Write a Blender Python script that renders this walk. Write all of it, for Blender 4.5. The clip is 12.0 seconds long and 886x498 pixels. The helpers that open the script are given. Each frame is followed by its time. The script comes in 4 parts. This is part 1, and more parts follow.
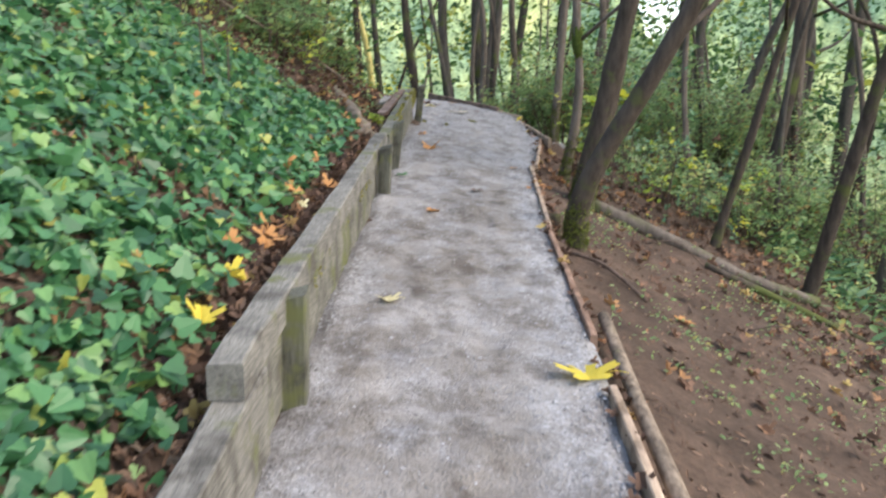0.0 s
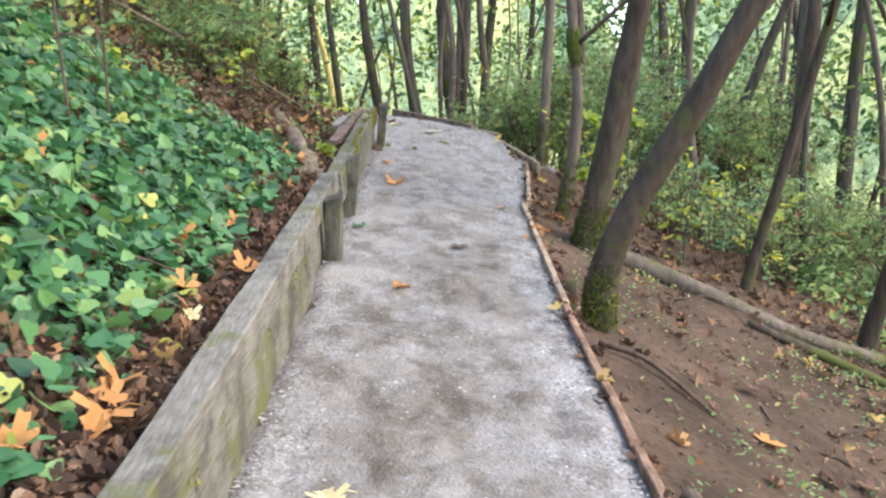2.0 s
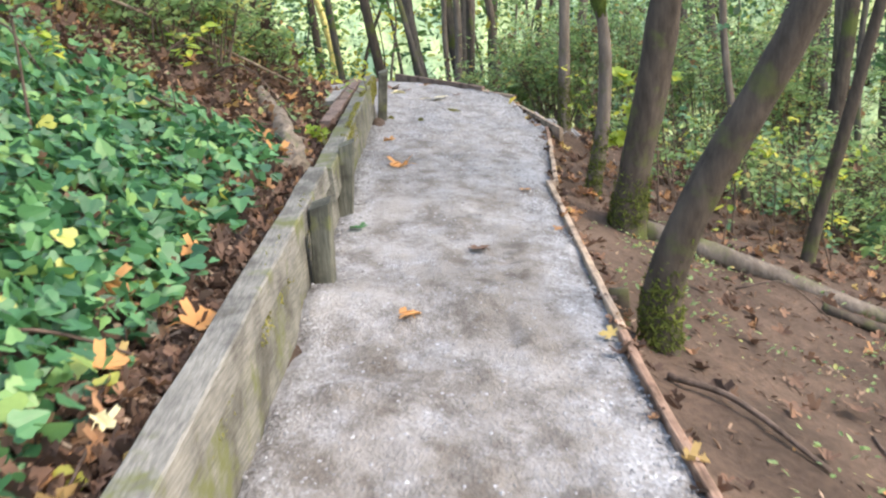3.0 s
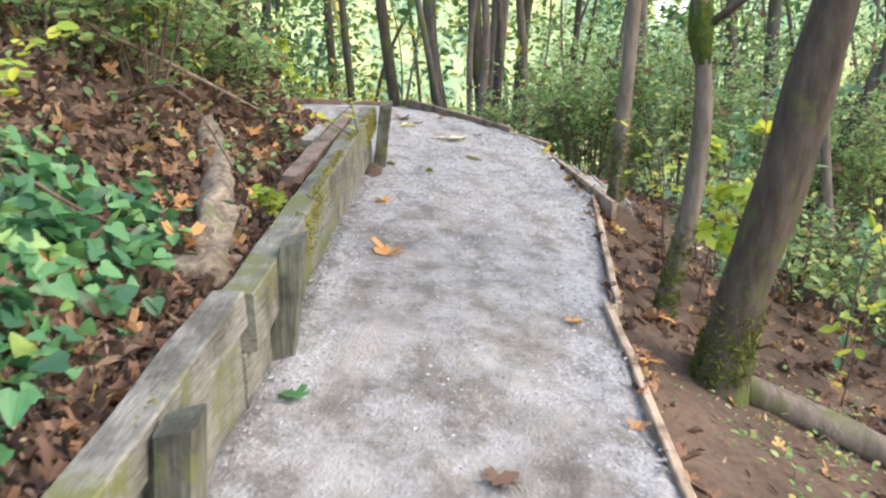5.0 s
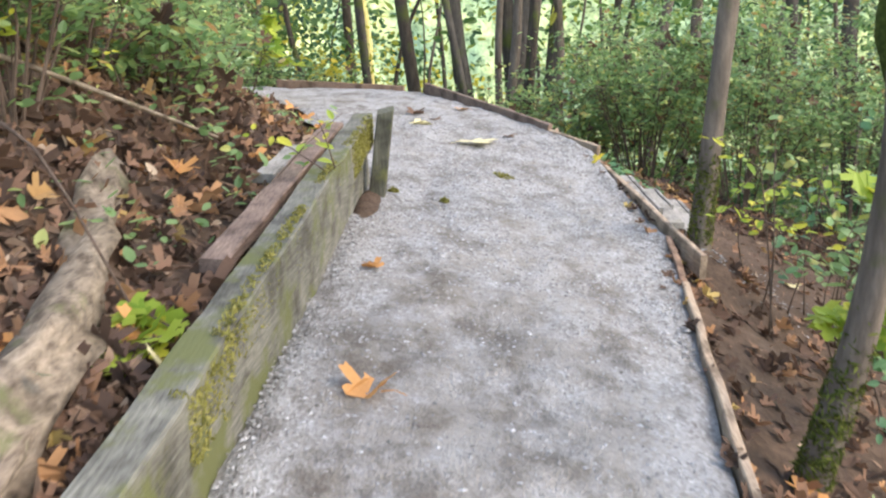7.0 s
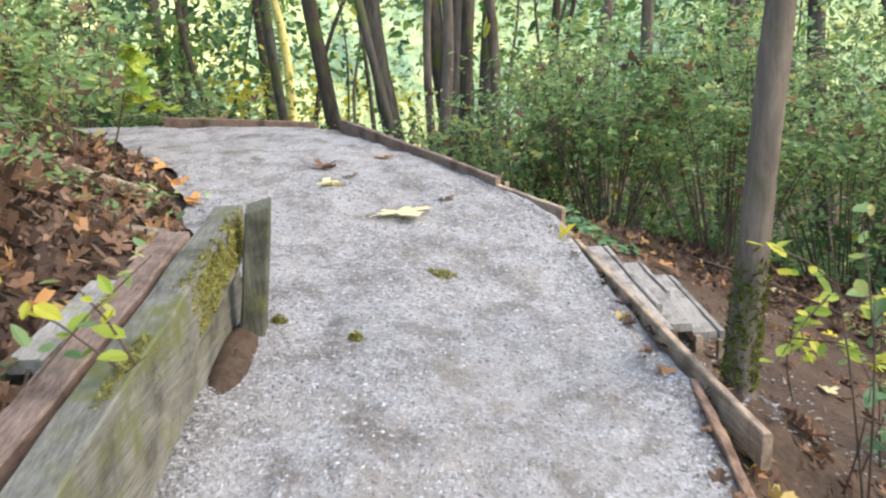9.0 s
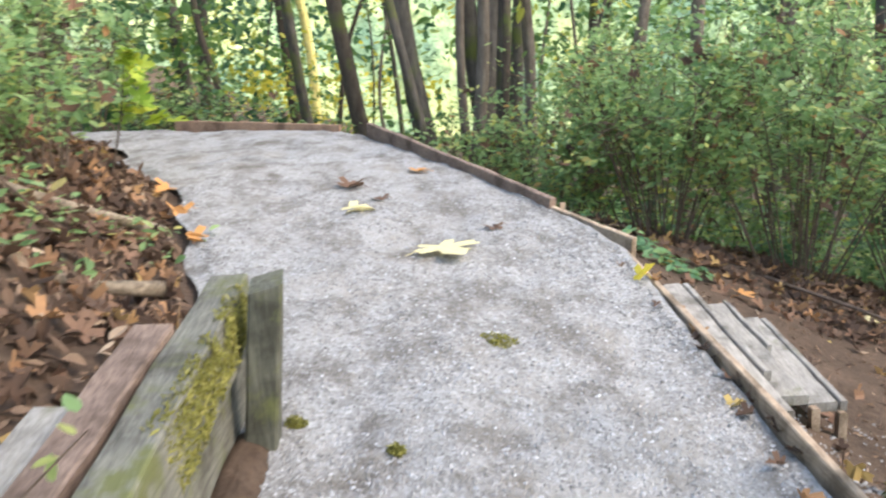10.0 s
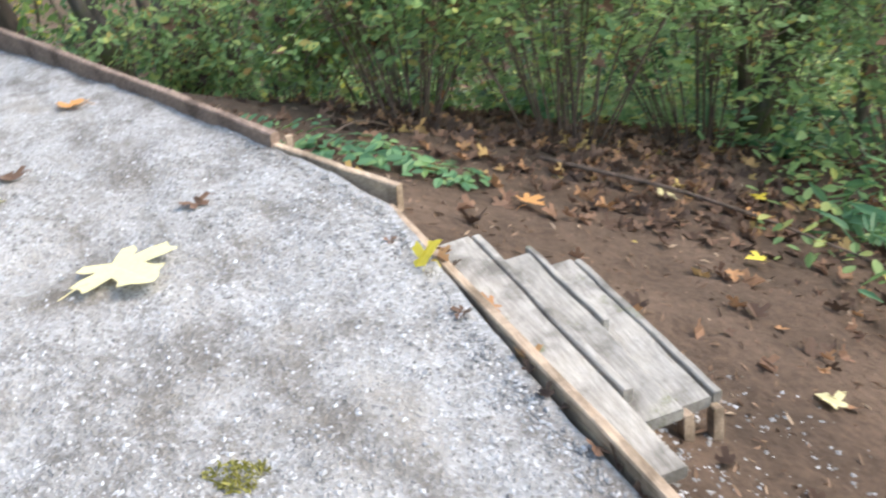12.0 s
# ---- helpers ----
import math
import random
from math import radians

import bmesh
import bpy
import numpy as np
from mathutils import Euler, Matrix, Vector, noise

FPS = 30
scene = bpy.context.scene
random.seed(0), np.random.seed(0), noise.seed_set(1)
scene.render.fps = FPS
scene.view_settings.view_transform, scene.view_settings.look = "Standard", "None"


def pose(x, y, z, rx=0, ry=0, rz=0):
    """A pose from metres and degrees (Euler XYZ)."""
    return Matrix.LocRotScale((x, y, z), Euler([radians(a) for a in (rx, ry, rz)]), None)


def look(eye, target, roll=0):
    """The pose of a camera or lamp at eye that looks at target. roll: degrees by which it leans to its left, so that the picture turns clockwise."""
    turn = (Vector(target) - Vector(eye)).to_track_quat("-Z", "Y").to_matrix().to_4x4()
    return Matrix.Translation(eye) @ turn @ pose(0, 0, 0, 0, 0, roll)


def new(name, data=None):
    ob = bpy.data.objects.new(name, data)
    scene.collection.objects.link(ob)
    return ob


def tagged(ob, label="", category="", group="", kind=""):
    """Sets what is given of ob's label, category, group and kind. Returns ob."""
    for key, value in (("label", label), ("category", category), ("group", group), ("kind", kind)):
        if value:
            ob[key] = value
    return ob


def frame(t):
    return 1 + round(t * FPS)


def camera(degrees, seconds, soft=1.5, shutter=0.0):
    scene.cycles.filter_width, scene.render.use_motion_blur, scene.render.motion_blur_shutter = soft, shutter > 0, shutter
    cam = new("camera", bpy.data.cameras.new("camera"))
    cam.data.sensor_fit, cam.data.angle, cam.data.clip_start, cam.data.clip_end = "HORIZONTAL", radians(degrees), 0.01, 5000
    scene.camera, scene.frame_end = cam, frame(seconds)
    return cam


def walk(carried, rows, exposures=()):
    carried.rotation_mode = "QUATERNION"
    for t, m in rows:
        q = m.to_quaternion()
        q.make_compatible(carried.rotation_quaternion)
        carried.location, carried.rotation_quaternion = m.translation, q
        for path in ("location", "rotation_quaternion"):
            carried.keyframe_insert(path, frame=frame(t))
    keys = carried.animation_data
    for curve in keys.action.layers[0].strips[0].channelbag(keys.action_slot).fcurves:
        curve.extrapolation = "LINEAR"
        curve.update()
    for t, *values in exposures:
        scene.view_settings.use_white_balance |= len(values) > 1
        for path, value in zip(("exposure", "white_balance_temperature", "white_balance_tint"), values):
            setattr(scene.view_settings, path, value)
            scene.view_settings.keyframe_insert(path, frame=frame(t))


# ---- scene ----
cam = camera(53.4, 12.0, soft=2.2, shutter=0.35)
METRES, EYE, TILT, LEAN, TURN = 11.4, 1.4, -9.2, 0.0, 0.0
ROWS = [
    (0.0, 0.0, 0.0, 0.0, 0.0, 0.0, -0.0),
    (0.5, -0.0023, 0.0443, 0.0091, -2.55, 2.99, 1.35),
    (1.0, 0.0004, 0.0866, 0.0194, -0.95, 4.77, -0.25),
    (1.5, -0.0022, 0.1276, 0.0299, -0.02, 3.61, 0.79),
    (2.0, -0.0006, 0.1665, 0.0383, -1.92, 0.55, 1.95),
    (2.5, 0.0024, 0.2085, 0.0489, -1.37, -1.95, 1.34),
    (3.0, 0.004, 0.255, 0.0608, -0.86, -2.15, 5.45),
    (5.0, 0.01, 0.4429, 0.1066, -0.33, -1.12, 0.26),
    (5.5, 0.0131, 0.4857, 0.1166, 0.11, -1.93, 0.71),
    (6.0, 0.0138, 0.5272, 0.1277, 0.88, -3.14, -1.33),
    (6.5, 0.0143, 0.565, 0.1405, 1.48, -3.95, 0.44),
    (8.5, 0.021, 0.7202, 0.1838, 1.21, -1.22, -0.22),
    (9.0, 0.0226, 0.7577, 0.1948, -2.62, -3.29, 2.83),
    (9.5, 0.0232, 0.7947, 0.2063, 1.51, -3.9, 2.23),
    (10.0, 0.0166, 0.8326, 0.2179, -1.01, -4.44, 3.43),
    (10.5, 0.0187, 0.8673, 0.2273, -9.76, -6.95, 4.5),
    (11.0, 0.026, 0.9028, 0.237, -17.23, -14.16, 8.85),
    (11.5, 0.0348, 0.9347, 0.2456, -23.97, -15.51, 13.11),
    (12.0, 0.0414, 0.9616, 0.2519, -19.53, -18.03, 10.48),
]
walk(cam, [(t, pose(0, 0, EYE, TILT, LEAN, TURN) @ pose(METRES * x, METRES * y, METRES * z, 90 + pitch, roll, yaw)) for t, x, y, z, yaw, pitch, roll in ROWS],
     exposures=[(0.0, 2.15, 7450, 13), (0.5, 1.9, 7450, 13.5), (1.0, 1.85, 7450, 13.5), (1.5, 2.2, 7500, 13.5), (2.5, 2.6, 7650, 13.5), (5.0, 2.75, 7750, 13.5), (9.0, 2.68, 7700, 12.5), (10.0, 2.8, 7700, 11.5), (12.0, 2.93, 7550, 10.5)])

# ---- light ----
SUN_EL, SUN_AZ = 48.0, 105.0
world = bpy.data.worlds.new("world")
scene.world = world
world.use_nodes = True
wn = world.node_tree
sky = wn.nodes.new("ShaderNodeTexSky")
sky.sky_type = "NISHITA"
sky.sun_disc = False
sky.sun_elevation, sky.sun_rotation = radians(SUN_EL), radians(SUN_AZ)
sky.air_density, sky.dust_density = 1.0, 1.2
wn.nodes["Background"].inputs["Strength"].default_value = 0.15
wn.links.new(sky.outputs["Color"], wn.nodes["Background"].inputs["Color"])
sun = new("sun", bpy.data.lights.new("sun", "SUN"))
sun.data.energy, sun.data.angle, sun.data.color = 0.5, radians(30), (1.0, 0.965, 0.91)
_d = Vector((math.sin(radians(SUN_AZ)) * math.cos(radians(SUN_EL)), math.cos(radians(SUN_AZ)) * math.cos(radians(SUN_EL)), math.sin(radians(SUN_EL))))
sun.matrix_basis = look(_d * 50, (0, 0, 0))


# ---- plan of the ground ----
def lerp_table(table, v):
    if v <= table[0][0]:
        return table[0][1]
    for (a, p), (b, q) in zip(table, table[1:]):
        if v <= b:
            return p + (q - p) * (v - a) / (b - a)
    return table[-1][1]


LEFT = [(-8, -0.62), (2, -0.60), (4.9, -0.59), (6.5, -0.55), (8.2, -0.50), (10.9, -0.47), (12.1, -0.42), (12.7, -0.42), (13.0, -0.6), (13.75, -0.82), (15.2, -1.31), (16.3, -2.0), (17.7, -2.47), (19, -3.9), (22, -6.0), (60, -9)]
RIGHT = [(-8, 0.52), (2.6, 0.61), (3.7, 0.68), (5.3, 0.72), (6.8, 0.78), (9.2, 0.91), (11.0, 1.17), (11.5, 1.24), (11.95, 1.285), (12.6, 1.25), (13.3, 1.20), (14.15, 1.17), (14.8, 0.88), (17.15, -0.3), (17.7, -0.58), (18.5, -2.25), (19, -3.0), (22, -5.0), (60, -8)]
GRADE = [(-40, -3.0), (-8, -0.79), (15.5, 1.43), (17.2, 1.55), (19, 1.58), (24, 1.3), (60, -1.5), (160, -2.0)]


CROSS = [(4, 0.05), (9, 0.12), (13, 0.13), (15, 0.07), (18, 0.04)]


def path_z(x, y):
    """The gravel's height: a grade along the way and a fall to the downhill side."""
    x = min(max(x, lerp_table(LEFT, y)), lerp_table(RIGHT, y))
    return lerp_table(GRADE, y) - lerp_table(CROSS, y) * (x - 0.3 if y < 16 else 0)


def bare_ground(x, y):
    base, xl, xr = path_z(x, y), lerp_table(LEFT, y), lerp_table(RIGHT, y)
    if x > xr:
        k = 1.0 if y < 14 else max(0.72, 1.0 - (y - 14) * 0.14)
        d = (x - xr) * k
        f = 0.5 * min(max((y - 12.3) / 0.5, 0), 1)
        knoll = 0.13 * math.exp(-((x - 1.5) / 0.35) ** 2 - ((y - 11.95) / 0.4) ** 2)
        return base + knoll - (0.10 + 0.06 * f + (0.50 + 0.12 * f) * min(d, 1) + (0.42 + 0.04 * f) * min(max(d - 1, 0), 3) + 0.22 * min(max(d - 4, 0), 10) + 0.03 * max(d - 14, 0))
    if x < xl:
        d = xl - x
        wall = 0.14 + 0.13 * min(max((y - 2.5) / 0.6, 0), 1) - 0.06 * min(max(y - 8.2, 0), 1) if y < 12.4 else max(0.0, 0.21 - (y - 12.4) * 0.35)
        k = 0.75 if y > 14 else 1.0
        return base - 0.05 + (0 if d < 0.05 else wall * min((d - 0.05) / 0.06, 1)) + k * (0.25 * min(max(d - 0.08, 0), 0.35) + 0.66 * min(max(d - 0.43, 0), 5) + 0.35 * min(max(d - 5, 0), 12) + 0.05 * max(d - 17, 0))
    return base - 0.05


def ground_z(x, y):
    """The soil's height, with its lumps; it lies flatter under the old planks."""
    d = max(lerp_table(LEFT, y) - x, x - lerp_table(RIGHT, y), 0)
    lumps = min(d, 0.3) * 0.22 * noise.noise(Vector((x * 1.7, y * 1.7, 3))) + min(d, 0.25) * 0.10 * noise.noise(Vector((x * 6, y * 6, 8)))
    flat = 1.3 < x < 2.0 and 12.7 < y < 14.3
    return bare_ground(x, y) + lumps * (0.2 if flat else 1.0) - (0.02 if flat else 0.0)


# ---- end of plan ----
def smoothstep(a, b, v):
    t = min(max((v - a) / (b - a), 0), 1)
    return t * t * (3 - 2 * t)


def part(name, bm, material, parent=None, label="", smooth=False):
    me = bpy.data.meshes.new(name)
    if isinstance(bm, tuple):
        me.from_pydata(bm[0], [], bm[1])
    else:
        bm.to_mesh(me)
        bm.free()
    me.materials.append(material)
    if smooth:
        me.polygons.foreach_set("use_smooth", [True] * len(me.polygons))
    ob = new(name, me)
    if parent is not None:
        ob.parent = parent
    if label:
        ob["label"] = label
    return ob


def empty(name, m=Matrix()):
    ob = new(name)
    ob.matrix_basis = m
    ob.empty_display_size = 0.1
    return ob


# ---- materials ----
def material(name, rough=0.8, spec=0.3):
    m = bpy.data.materials.new(name)
    m.use_nodes = True
    b = m.node_tree.nodes["Principled BSDF"]
    b.inputs["Roughness"].default_value = rough
    b.inputs["Specular IOR Level"].default_value = spec
    return m, m.node_tree.nodes, m.node_tree.links, b


def ramp(nodes, stops):
    r = nodes.new("ShaderNodeValToRGB")
    e = r.color_ramp.elements
    while len(e) < len(stops):
        e.new(0.5)
    for k, (p, c) in zip(e, stops):
        k.position, k.color = p, (*c, 1)
    return r


def noise_tex(nodes, links, scale, detail=6, rough=0.6, stretch=None, coords="Object"):
    n = nodes.new("ShaderNodeTexNoise")
    n.inputs["Scale"].default_value, n.inputs["Detail"].default_value, n.inputs["Roughness"].default_value = scale, detail, rough
    tc = nodes.new("ShaderNodeTexCoord")
    if stretch:
        mp = nodes.new("ShaderNodeMapping")
        mp.inputs["Scale"].default_value = stretch
        links.new(tc.outputs[coords], mp.inputs["Vector"])
        links.new(mp.outputs["Vector"], n.inputs["Vector"])
    else:
        links.new(tc.outputs[coords], n.inputs["Vector"])
    return n


def mix(nodes, links, fac, a, b, mode="MIX"):
    m = nodes.new("ShaderNodeMix")
    m.data_type, m.blend_type = "RGBA", mode
    for s, v in (("Factor", fac), ("A", a), ("B", b)):
        sock = [i for i in m.inputs if i.name == s and (i.type == "RGBA" or s == "Factor" and i.type == "VALUE")][0]
        if hasattr(v, "node"):
            links.new(v, sock)
        elif s == "Factor":
            sock.default_value = v
        else:
            sock.default_value = (*v, 1)
    return [o for o in m.outputs if o.type == "RGBA"][0]


def bump(nodes, links, bsdf, height, strength, dist):
    b = nodes.new("ShaderNodeBump")
    b.inputs["Strength"].default_value, b.inputs["Distance"].default_value = strength, dist
    links.new(height, b.inputs["Height"])
    links.new(b.outputs["Normal"], bsdf.inputs["Normal"])


def leaf_material(name, stops, rough=0.5, thin=0.35, spec=0.35):
    m, n, l, b = material(name, rough, spec)
    g = n.new("ShaderNodeNewGeometry")
    r = ramp(n, stops)
    l.new(g.outputs["Random Per Island"], r.inputs["Fac"])
    v = noise_tex(n, l, 60, 3)
    dark = mix(n, l, 0.35, r.outputs["Color"], v.outputs["Fac"], "MULTIPLY")
    l.new(dark, b.inputs["Base Color"])
    t = n.new("ShaderNodeBsdfTranslucent")
    l.new(r.outputs["Color"], t.inputs["Color"])
    s = n.new("ShaderNodeMixShader")
    s.inputs["Fac"].default_value = thin
    l.new(b.outputs["BSDF"], s.inputs[1])
    l.new(t.outputs["BSDF"], s.inputs[2])
    l.new(s.outputs["Shader"], n["Material Output"].inputs["Surface"])
    return m


def gravel_material():
    """Trodden fines in the middle, pale crushed chips at the edges and at the head, damp scuffs."""
    m, n, l, b = material("packed_gravel", 0.92, 0.2)
    tc = n.new("ShaderNodeTexCoord")

    def grey(tex, stops):
        r = ramp(n, [(p, (v, v, v)) for p, v in stops])
        l.new(tex, r.inputs["Fac"])
        return r.outputs["Color"]

    def calc(op, a, v):
        k = n.new("ShaderNodeMath")
        k.operation = op
        for sock, val in zip(k.inputs, (a, v)):
            if hasattr(val, "node"):
                l.new(val, sock)
            else:
                sock.default_value = val
        return k.outputs[0]

    big = noise_tex(n, l, 1.5, 5, 0.6)
    blot = noise_tex(n, l, 3.4, 10, 0.7)
    damp = noise_tex(n, l, 4.6, 11, 0.74, (1.0, 0.7, 1.0))
    fine = noise_tex(n, l, 140, 3, 0.7)
    grit = noise_tex(n, l, 34, 6, 0.75)
    vor = n.new("ShaderNodeTexVoronoi")
    vor.inputs["Scale"].default_value = 70
    l.new(tc.outputs["Object"], vor.inputs["Vector"])
    edge = n.new("ShaderNodeAttribute")
    edge.attribute_name = "chips"
    fines = ramp(n, [(0.36, (0.165, 0.146, 0.124)), (0.48, (0.215, 0.197, 0.175)), (0.62, (0.285, 0.27, 0.25))])
    l.new(big.outputs["Fac"], fines.inputs["Fac"])
    c = mix(n, l, 0.55, fines.outputs["Color"], grey(grit.outputs["Fac"], [(0.3, 0.62), (0.5, 1.0), (0.7, 1.25)]), "MULTIPLY")
    chip = ramp(n, [(0.0, (0.185, 0.18, 0.172)), (0.35, (0.265, 0.26, 0.253)), (0.75, (0.335, 0.333, 0.331)), (1.0, (0.46, 0.46, 0.46))])
    l.new(vor.outputs["Color"], chip.inputs["Fac"])
    mask = calc("ADD", calc("MULTIPLY", edge.outputs["Fac"], 0.34), blot.outputs["Fac"])
    c = mix(n, l, grey(mask, [(0.48, 0.0), (0.68, 0.85)]), c, chip.outputs["Color"])
    scuff = grey(damp.outputs["Fac"], [(0.41, 0.0), (0.49, 0.7), (0.55, 1.0)])
    dark = mix(n, l, 1.0, c, (0.58, 0.55, 0.52), "MULTIPLY")
    c = mix(n, l, scuff, dark, c)
    l.new(c, b.inputs["Base Color"])
    bump(n, l, b, calc("ADD", calc("ADD", vor.outputs["Distance"], fine.outputs["Fac"]), calc("MULTIPLY", grit.outputs["Fac"], 1.6)), 0.6, 0.014)
    return m


def soil_material():
    m, n, l, b = material("forest_soil", 0.95, 0.15)
    a = noise_tex(n, l, 1.3, 6)
    c = noise_tex(n, l, 22, 8, 0.7)
    r1 = ramp(n, [(0.3, (0.052, 0.036, 0.026)), (0.55, (0.10, 0.068, 0.049)), (0.75, (0.155, 0.108, 0.078))])
    l.new(a.outputs["Fac"], r1.inputs["Fac"])
    r2 = ramp(n, [(0.3, (0.5, 0.48, 0.45)), (0.55, (1, 1, 1)), (0.75, (1.4, 1.3, 1.2))])
    l.new(c.outputs["Fac"], r2.inputs["Fac"])
    l.new(mix(n, l, 0.9, r1.outputs["Color"], r2.outputs["Color"], "MULTIPLY"), b.inputs["Base Color"])
    bump(n, l, b, c.outputs["Fac"], 0.7, 0.03)
    return m


def wood_material(name, dark, light, moss=0.0, axis=(14, 1, 14), rough=0.85):
    m, n, l, b = material(name, rough, 0.2)
    g = noise_tex(n, l, 7, 8, 0.65, axis)
    s = noise_tex(n, l, 5, 5, 0.6)
    r = ramp(n, [(0.3, dark), (0.7, light)])
    l.new(g.outputs["Fac"], r.inputs["Fac"])
    r2 = ramp(n, [(0.36, (0.38, 0.37, 0.35)), (0.5, (0.9, 0.9, 0.9)), (0.66, (1.15, 1.15, 1.12))])
    l.new(s.outputs["Fac"], r2.inputs["Fac"])
    c = mix(n, l, 0.85, r.outputs["Color"], r2.outputs["Color"], "MULTIPLY")
    if moss:
        k = noise_tex(n, l, 3.2, 7, 0.7)
        kr = ramp(n, [(0.62 - moss * 0.3, (0, 0, 0)), (0.72 - moss * 0.3, (1, 1, 1))])
        l.new(k.outputs["Fac"], kr.inputs["Fac"])
        c = mix(n, l, kr.outputs["Color"], c, (0.105, 0.11, 0.045))
    l.new(c, b.inputs["Base Color"])
    bump(n, l, b, g.outputs["Fac"], 0.5, 0.006)
    return m


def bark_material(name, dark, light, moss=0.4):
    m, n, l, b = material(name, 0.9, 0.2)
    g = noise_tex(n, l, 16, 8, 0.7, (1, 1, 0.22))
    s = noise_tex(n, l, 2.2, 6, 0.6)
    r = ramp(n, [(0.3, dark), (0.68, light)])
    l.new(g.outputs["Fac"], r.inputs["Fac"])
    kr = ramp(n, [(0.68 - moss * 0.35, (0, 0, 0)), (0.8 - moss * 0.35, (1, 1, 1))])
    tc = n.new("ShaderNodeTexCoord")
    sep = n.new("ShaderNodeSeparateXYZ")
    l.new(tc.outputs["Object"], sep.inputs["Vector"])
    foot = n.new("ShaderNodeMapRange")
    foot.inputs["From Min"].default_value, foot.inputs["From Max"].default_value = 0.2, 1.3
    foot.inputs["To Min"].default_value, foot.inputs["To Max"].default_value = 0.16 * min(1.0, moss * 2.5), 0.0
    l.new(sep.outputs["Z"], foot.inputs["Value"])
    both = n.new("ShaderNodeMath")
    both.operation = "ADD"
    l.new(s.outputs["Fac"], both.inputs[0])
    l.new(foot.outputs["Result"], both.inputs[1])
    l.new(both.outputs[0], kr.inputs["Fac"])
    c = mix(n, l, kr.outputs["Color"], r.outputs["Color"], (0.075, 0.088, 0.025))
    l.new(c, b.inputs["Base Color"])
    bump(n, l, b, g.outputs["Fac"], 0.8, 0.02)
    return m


GRAVEL = gravel_material()
SOIL = soil_material()
TIMBER = wood_material("weathered_timber", (0.095, 0.09, 0.078), (0.235, 0.222, 0.19), 0.22)
MOSSY = wood_material("mossy_timber", (0.08, 0.076, 0.063), (0.21, 0.20, 0.165), 0.42)
POST = wood_material("post_timber", (0.055, 0.055, 0.042), (0.15, 0.145, 0.11), 0.3, (14, 14, 1))
REDWOOD = wood_material("reddish_timber", (0.16, 0.09, 0.06), (0.36, 0.235, 0.165))
FRESH = wood_material("pale_edge_timber", (0.25, 0.175, 0.12), (0.48, 0.365, 0.265))
PLANKBROWN = wood_material("brown_plank", (0.11, 0.075, 0.058), (0.27, 0.19, 0.15))
GREYPLANK = wood_material("grey_plank", (0.20, 0.183, 0.16), (0.37, 0.345, 0.31), 0.1)
STEPGREY = wood_material("dark_grey_plank", (0.17, 0.155, 0.135), (0.32, 0.30, 0.27), 0.12)
ROTTEN = wood_material("rotten_wood", (0.07, 0.05, 0.035), (0.33, 0.26, 0.19), 0.2, (5, 2, 5))
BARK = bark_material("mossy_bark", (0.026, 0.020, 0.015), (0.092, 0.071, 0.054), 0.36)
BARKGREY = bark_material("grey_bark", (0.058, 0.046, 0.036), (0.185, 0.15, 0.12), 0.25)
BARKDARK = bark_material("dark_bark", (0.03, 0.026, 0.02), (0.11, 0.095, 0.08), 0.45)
# direct sun on the far trunk is painted in as bright yellow bark
BARKSUNLIT = bark_material("painted_sunlight_bark", (0.42, 0.33, 0.10), (0.85, 0.74, 0.30), 0.0)
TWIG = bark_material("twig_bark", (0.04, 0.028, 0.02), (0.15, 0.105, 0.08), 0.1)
IVY = leaf_material("ivy_leaf", [(0.0, (0.03, 0.10, 0.043)), (0.45, (0.057, 0.19, 0.07)), (0.8, (0.11, 0.285, 0.098)), (0.96, (0.22, 0.385, 0.11)), (1.0, (0.45, 0.42, 0.07))], 0.42, 0.3, 0.45)
LITTER = leaf_material("dead_leaf", [(0.0, (0.06, 0.038, 0.028)), (0.5, (0.135, 0.08, 0.054)), (0.8, (0.24, 0.135, 0.085)), (0.95, (0.40, 0.21, 0.10)), (1.0, (0.5, 0.37, 0.13))], 0.75, 0.15, 0.2)
DEBRIS = leaf_material("leaf_crumb", [(0.0, (0.075, 0.046, 0.031)), (0.5, (0.17, 0.105, 0.07)), (0.9, (0.30, 0.20, 0.135)), (1.0, (0.45, 0.34, 0.24))], 0.85, 0.05, 0.15)
ORANGE = leaf_material("orange_leaf", [(0.0, (0.42, 0.17, 0.05)), (0.5, (0.55, 0.26, 0.09)), (1.0, (0.62, 0.36, 0.16))], 0.7, 0.2, 0.2)
YELLOW = leaf_material("yellow_leaf", [(0.0, (0.66, 0.48, 0.04)), (1.0, (0.75, 0.62, 0.10))], 0.6, 0.25, 0.25)
CREAM = leaf_material("cream_leaf", [(0.0, (0.72, 0.62, 0.30)), (1.0, (0.76, 0.68, 0.40))], 0.6, 0.15, 0.25)
SHRUB = leaf_material("shrub_leaf", [(0.0, (0.14, 0.25, 0.10)), (0.5, (0.26, 0.41, 0.16)), (0.82, (0.38, 0.52, 0.21)), (0.95, (0.56, 0.57, 0.18)), (1.0, (0.42, 0.18, 0.08))], 0.45, 0.55)
CANOPY = leaf_material("canopy_leaf", [(0.0, (0.05, 0.12, 0.035)), (0.5, (0.12, 0.22, 0.06)), (0.85, (0.23, 0.33, 0.08)), (1.0, (0.50, 0.46, 0.08))], 0.55, 0.5)
